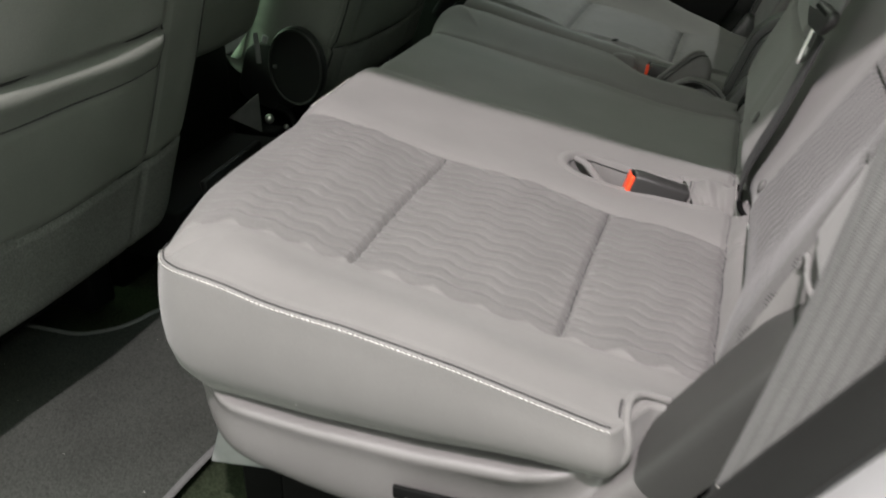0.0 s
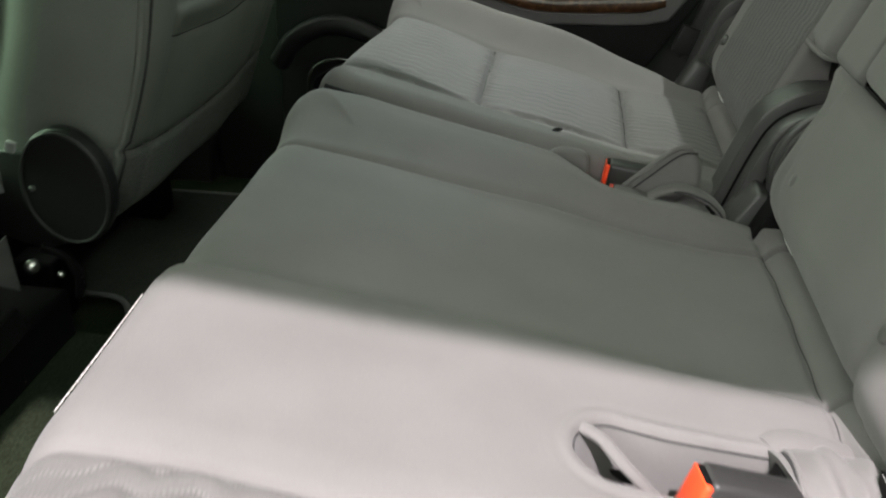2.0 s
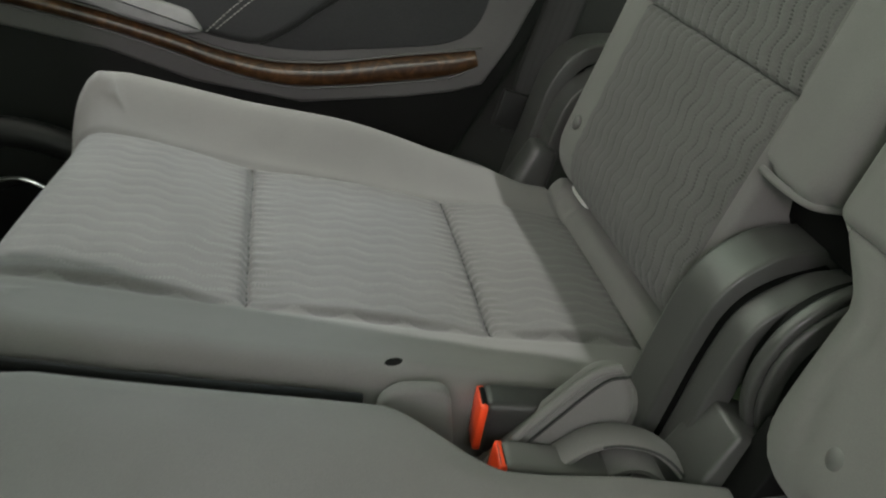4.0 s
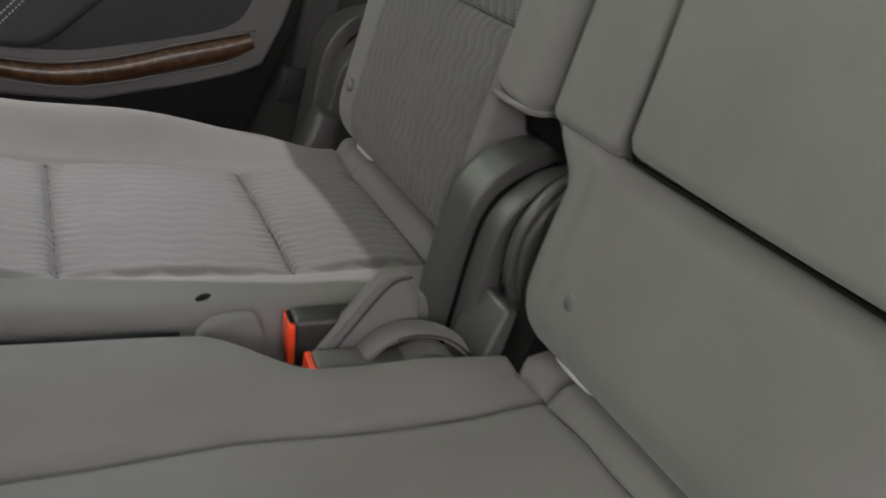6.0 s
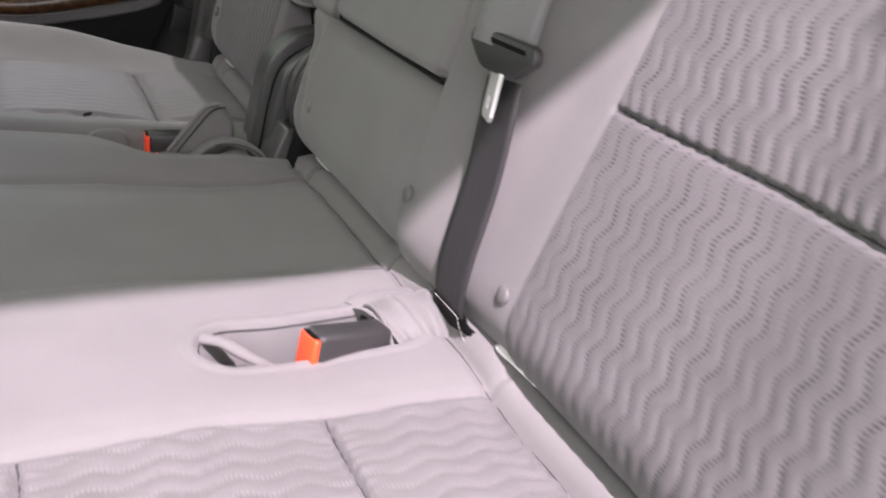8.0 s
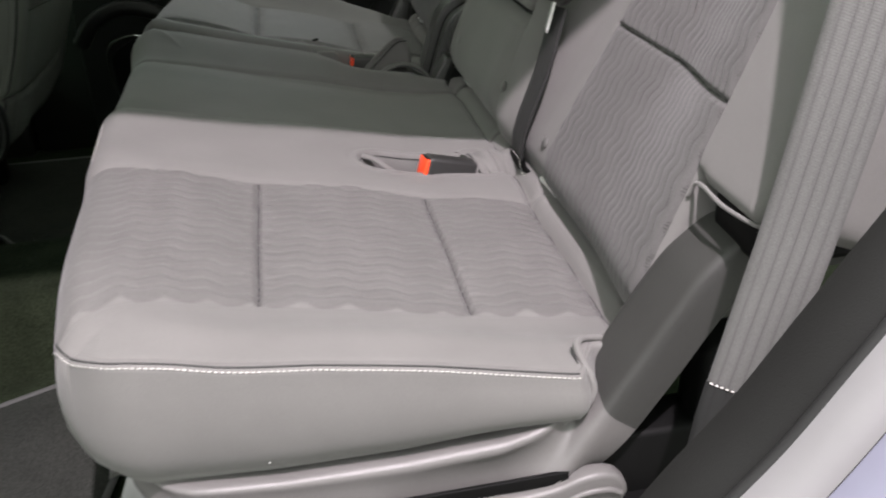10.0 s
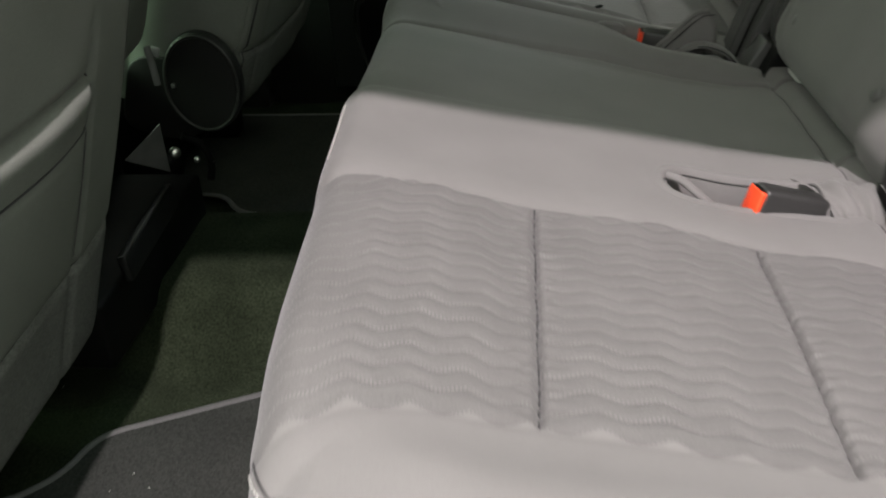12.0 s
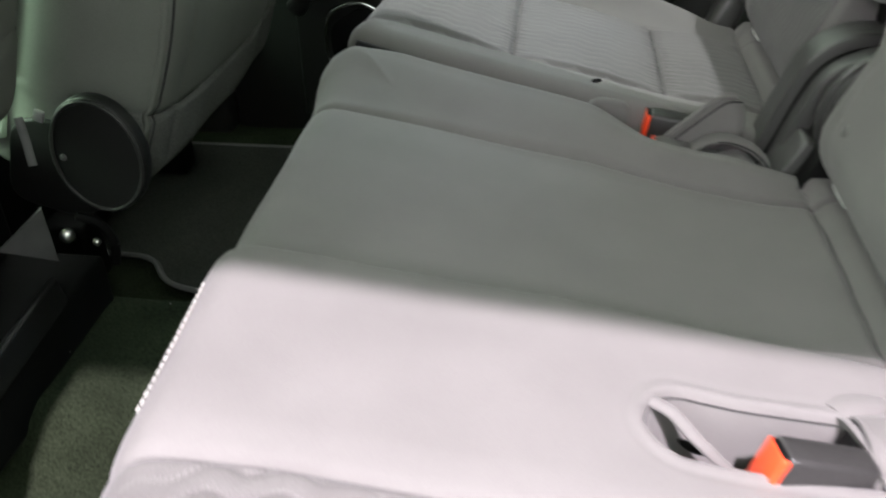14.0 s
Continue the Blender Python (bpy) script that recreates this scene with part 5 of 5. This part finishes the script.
def front_seat(y0, y1, name, label, bottom=0.0, pockets=True, ahead=0.0):
    ob = thing(name, (-0.75, (y0 + y1) / 2, 0.15), label, "car seat", "front seats")
    m = Matrix(((0, FS, FC, -0.748 - ahead), (1, 0, 0, 0), (0, FC, -FS, 0.155), (0, 0, 0, 1)))
    mid, half = (y0 + y1) / 2, (y1 - y0) / 2

    def h(u, v):
        z = 0.012 * np.cos(np.clip((u - mid) / half, -1, 1) * 1.4) + 0.012 * soft(v, 0.05, 0.30)
        if pockets:
            line = 0.335 + 0.015 * np.abs((u - mid) / half) ** 2
            inside = window(u, y0 + 0.075, y1 - 0.118, 0.006)
            z = z + inside * (groove(v - line - 0.003, 0.010, 0.004) + 0.004 * np.exp(-((v - line + 0.014) / 0.012) ** 2) + groove(v - line + 0.042, 0.002, 0.004))
            z = z + groove(u - (y1 - 0.118), 0.004, 0.005) * (1 - soft(v, 0.36, 0.40)) + groove(u - (y0 + 0.075), 0.004, 0.005) * (1 - soft(v, 0.36, 0.40))
        z = z + groove(v - (0.15 + 0.25 * (u - mid) ** 2 if pockets else 0.31), 0.006, 0.004)
        return z + 0.002 * np.sin(u * 30) * np.sin(v * 17)

    regions = [("lower_flap", lambda u, v: v < 0.15 + 0.25 * (u - mid) ** 2, FLAP, "carpeted lower flap of the seat back")] if pockets else [("lower_cover", lambda u, v: v < 0.31, BACKCLOTH, "lower cover of the seat back")]
    pad(ob, "back_shell", BACKCLOTH, m, (y0, y1), (bottom, 0.62), (0.05, 0.05, 0.04, 0.05), h, 0.12, step=0.006, corner=0.05, regions=regions, bulge=0.012, label="grey seat back with a sewn map pocket" if pockets else "plain dark seat back")

    def cover(u, v):
        a = 0.05
        d0, d1 = max(a - (u - y0), 0), max(a - (y1 - u), 0)
        return m @ Vector((u, v, float(h(np.array(u), np.array(v))) - (a - math.sqrt(a * a - d0 * d0)) - (a - math.sqrt(a * a - d1 * d1)) + 0.0006))

    if pockets:
        for u in (y0 + 0.014, y1 - 0.014):
            part("welt", sweep([cover(u + 0.004 * math.sin(v * 9), v) for v in np.linspace(bottom + 0.05, 0.55, 40)], ring(0.0042, 8)), BACKCLOTH, ob, "piped edge of the seat back")
        for u in (y0 + 0.022, y1 - 0.022):
            part("seam", sweep([cover(u + 0.004 * math.sin(v * 9), v) for v in np.linspace(bottom + 0.05, 0.55, 40)], ring(0.0016, 6)), SEAM, ob, "dark sewn seam along the edge")
        part("seam", sweep([cover(u, 0.15 + 0.25 * (u - mid) ** 2) for u in np.linspace(y0 + 0.022, y1 - 0.022, 40)], ring(0.0018, 6), up=(1, 0, 0)), SEAM, ob, "dark sewn seam above the flap")
        slit = [cover(u, 0.338 + 0.015 * ((u - mid) / half) ** 2) for u in np.linspace(y0 + 0.078, y1 - 0.121, 40)]
        part("pocket_slit", sweep(slit, ring(0.0026, 6), up=(1, 0, 0)), SEAM, ob, "dark open slit of the map pocket")
        part("seam", sweep([cover(u, 0.293 + 0.015 * ((u - mid) / half) ** 2) for u in np.linspace(y0 + 0.078, y1 - 0.121, 40)], ring(0.0010, 6), up=(1, 0, 0)), SEAM, ob, "sewn hem below the pocket slit")
        part("seam", sweep([cover(y1 - 0.118, v) for v in np.linspace(0.17, 0.345, 30)], ring(0.0012, 6)), SEAM, ob, "dark sewn seam beside the pocket")
    return ob


FLAP = material("flap_carpet", (0.14, 0.143, 0.133), rough=1.0, grain=0.4, scale=500, bump=1.0, blotch=0.15, spec=0.05)
front_seat(0.44, 0.962, "bucket_seat", "grey front seat seen from behind with a map pocket")
far_front = front_seat(1.394, 1.935, "bucket_seat", "grey front seat seen from behind in the shade", 0.045)
front_seat(0.99, 1.345, "front_middle_seat", "dark narrow middle front seat seen from behind", 0.20, False, 0.122)
# Dark plate added to hide the pale seat side beside the recliner disc.
cheek = [(-0.748 + FS * v + FC * w, 0.155 + FC * v - FS * w) for v, w in ((0.06, -0.014), (0.02, -0.06), (0.02, -0.15), (0.13, -0.15), (0.15, -0.06), (0.14, -0.014))]
part("side_plate", prism(rounded(cheek, 0.03, 4), Matrix(((1, 0, 0, 0), (0, 0, -1, 1.386), (0, 1, 0, 0), (0, 0, 0, 1))), 0.010, 0.003), DOORDARK, far_front, "added dark plate low on the side of the seat back")
disc_m = Matrix(((1, 0, 0, -0.745), (0, 0, -1, 1.376), (0, 1, 0, 0.288), (0, 0, 0, 1)))
disc = part("recliner_cover", prism([(0.056 * math.cos(a * math.pi / 18), 0.072 * math.sin(a * math.pi / 18)) for a in range(36)], disc_m, 0.022, 0.006, 4), DOORDARK, far_front, "round dark plastic recliner cover")
# Ring in lighter plastic that stands in for the disc's edge highlight.
part("rim", sweep([(-0.745 + 0.0515 * math.cos(a), 1.3535, 0.288 + 0.0675 * math.sin(a)) for a in np.linspace(0, 2 * math.pi, 49)], ring(0.0022, 8), up=(0, 1, 0), cap=False), PLASTIC, disc, "raised rim, lighter to stand for its highlight")
part("screw", button_bm((-0.785, 1.353, 0.287), (0, -1, 0), 0.004, 0.003), TRACKSTEEL, disc)

# ---- under the front seats ----
track = thing("seat_track", (-0.80, 1.2, 0.0), "dark seat mounting and storage box under the middle front seat", "seat mounting")
# Black block painted as the deep shade under the middle seat.
part("under_seat_shade", block((0.40, 0.38, 0.34), pose(-1.10, 1.19, 0.16), 0.006), BLACK, track, "black block standing for the shade under the middle seat")
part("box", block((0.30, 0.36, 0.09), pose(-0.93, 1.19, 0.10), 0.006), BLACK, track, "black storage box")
part("rear_edge", prism([(-0.10, 0), (0.10, 0), (0.10, 0.034), (-0.10, 0.034)], pose(-0.785, 1.18, 0.136, 80, 0, 94), 0.012, 0.003), DOORDARK, track, "dark plastic rear edge")
corners = [Vector(p) for p in ((-0.838, 1.268, 0.211), (-0.793, 1.300, 0.251), (-0.795, 1.305, 0.177))]
off = (corners[1] - corners[0]).cross(corners[2] - corners[0]).normalized() * 0.003
tri = bmesh.new()
front, rear = [tri.verts.new(c) for c in corners], [tri.verts.new(c + off) for c in corners]
tri.faces.new(front)
tri.faces.new(rear[::-1])
for k in range(3):
    tri.faces.new((front[k], rear[k], rear[(k + 1) % 3], front[(k + 1) % 3]))
part("plate", tri, TRACKSTEEL, track, "bare grey steel bracket")
part("strut", sweep([(-0.790, 1.304, 0.358), (-0.784, 1.297, 0.335), (-0.779, 1.289, 0.310)], flat(0.009, 0.003)), TRACKSTEEL, track, "bare grey steel strut")
part("clip", block((0.012, 0.006, 0.014), pose(-0.806, 1.362, 0.333, 0, 20, 0), 0.002), DULLSTEEL, track, "small bright clip")
part("bolt", button_bm((-0.796, 1.335, 0.193), (0.5, -0.8, 0.2), 0.009, 0.006), STEEL, track, "bright steel bolt head")
part("bolt", button_bm((-0.772, 1.352, 0.175), (0.5, -0.8, 0.2), 0.005, 0.005), STEEL, track, "bright steel bolt head")
part("hook", sweep(smooth_path([(-0.785, 1.345, 0.215), (-0.765, 1.355, 0.20), (-0.755, 1.36, 0.17), (-0.76, 1.36, 0.14)], 5), ring(0.006, 8)), BLACK, track)
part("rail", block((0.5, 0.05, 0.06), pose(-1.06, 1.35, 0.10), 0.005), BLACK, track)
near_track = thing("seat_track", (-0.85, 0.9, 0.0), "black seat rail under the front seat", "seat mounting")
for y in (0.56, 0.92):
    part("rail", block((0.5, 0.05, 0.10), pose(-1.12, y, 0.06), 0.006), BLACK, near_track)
# Black block added to stop windscreen light from leaking under the seat.
part("light_stop", block((0.46, 0.46, 0.26), pose(-1.16, 0.70, 0.15), 0.01), BLACK, near_track, "black block added to stop light under the seat")
far_track = thing("seat_track", (-0.85, 1.7, 0.0), "black seat rail under the front seat", "seat mounting")
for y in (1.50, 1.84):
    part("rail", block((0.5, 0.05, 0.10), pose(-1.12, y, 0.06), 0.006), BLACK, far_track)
# Second added block, against light under the far seat.
part("light_stop", block((0.46, 0.56, 0.26), pose(-1.16, 1.68, 0.15), 0.01), BLACK, far_track, "black block added to stop light under the seat")


def lint():
    """Pale specks of lint on the seat's side, the cushions and the carpet."""
    rng = random.Random(7)
    bm = bmesh.new()
    spots = [(-0.293, 0.4905, 0.273)] + [(rng.uniform(-0.95, -0.55), rng.uniform(0.55, 1.4), None) for _ in range(16)]
    for x, y, z in spots:
        if z is None:
            h = 0.085 * min(max((0.20 - abs(y - 1.27)) / 0.11, 0), 1)
            z = max(h * h * (3 - 2 * h / 0.085) / 0.085, 0.0125 if y < 0.93 else 0.0) + 0.001
        r = rng.uniform(0.0003, 0.0008)
        bmesh.ops.create_icosphere(bm, subdivisions=1, radius=r, matrix=Matrix.Translation((x, y, z)) @ Matrix.Diagonal((1.6, 1, 0.8, 1)))
    tagged(part("lint", bm, THREAD), "pale lint specks on the seat side and carpet", "lint", kind="stuff")


lint()
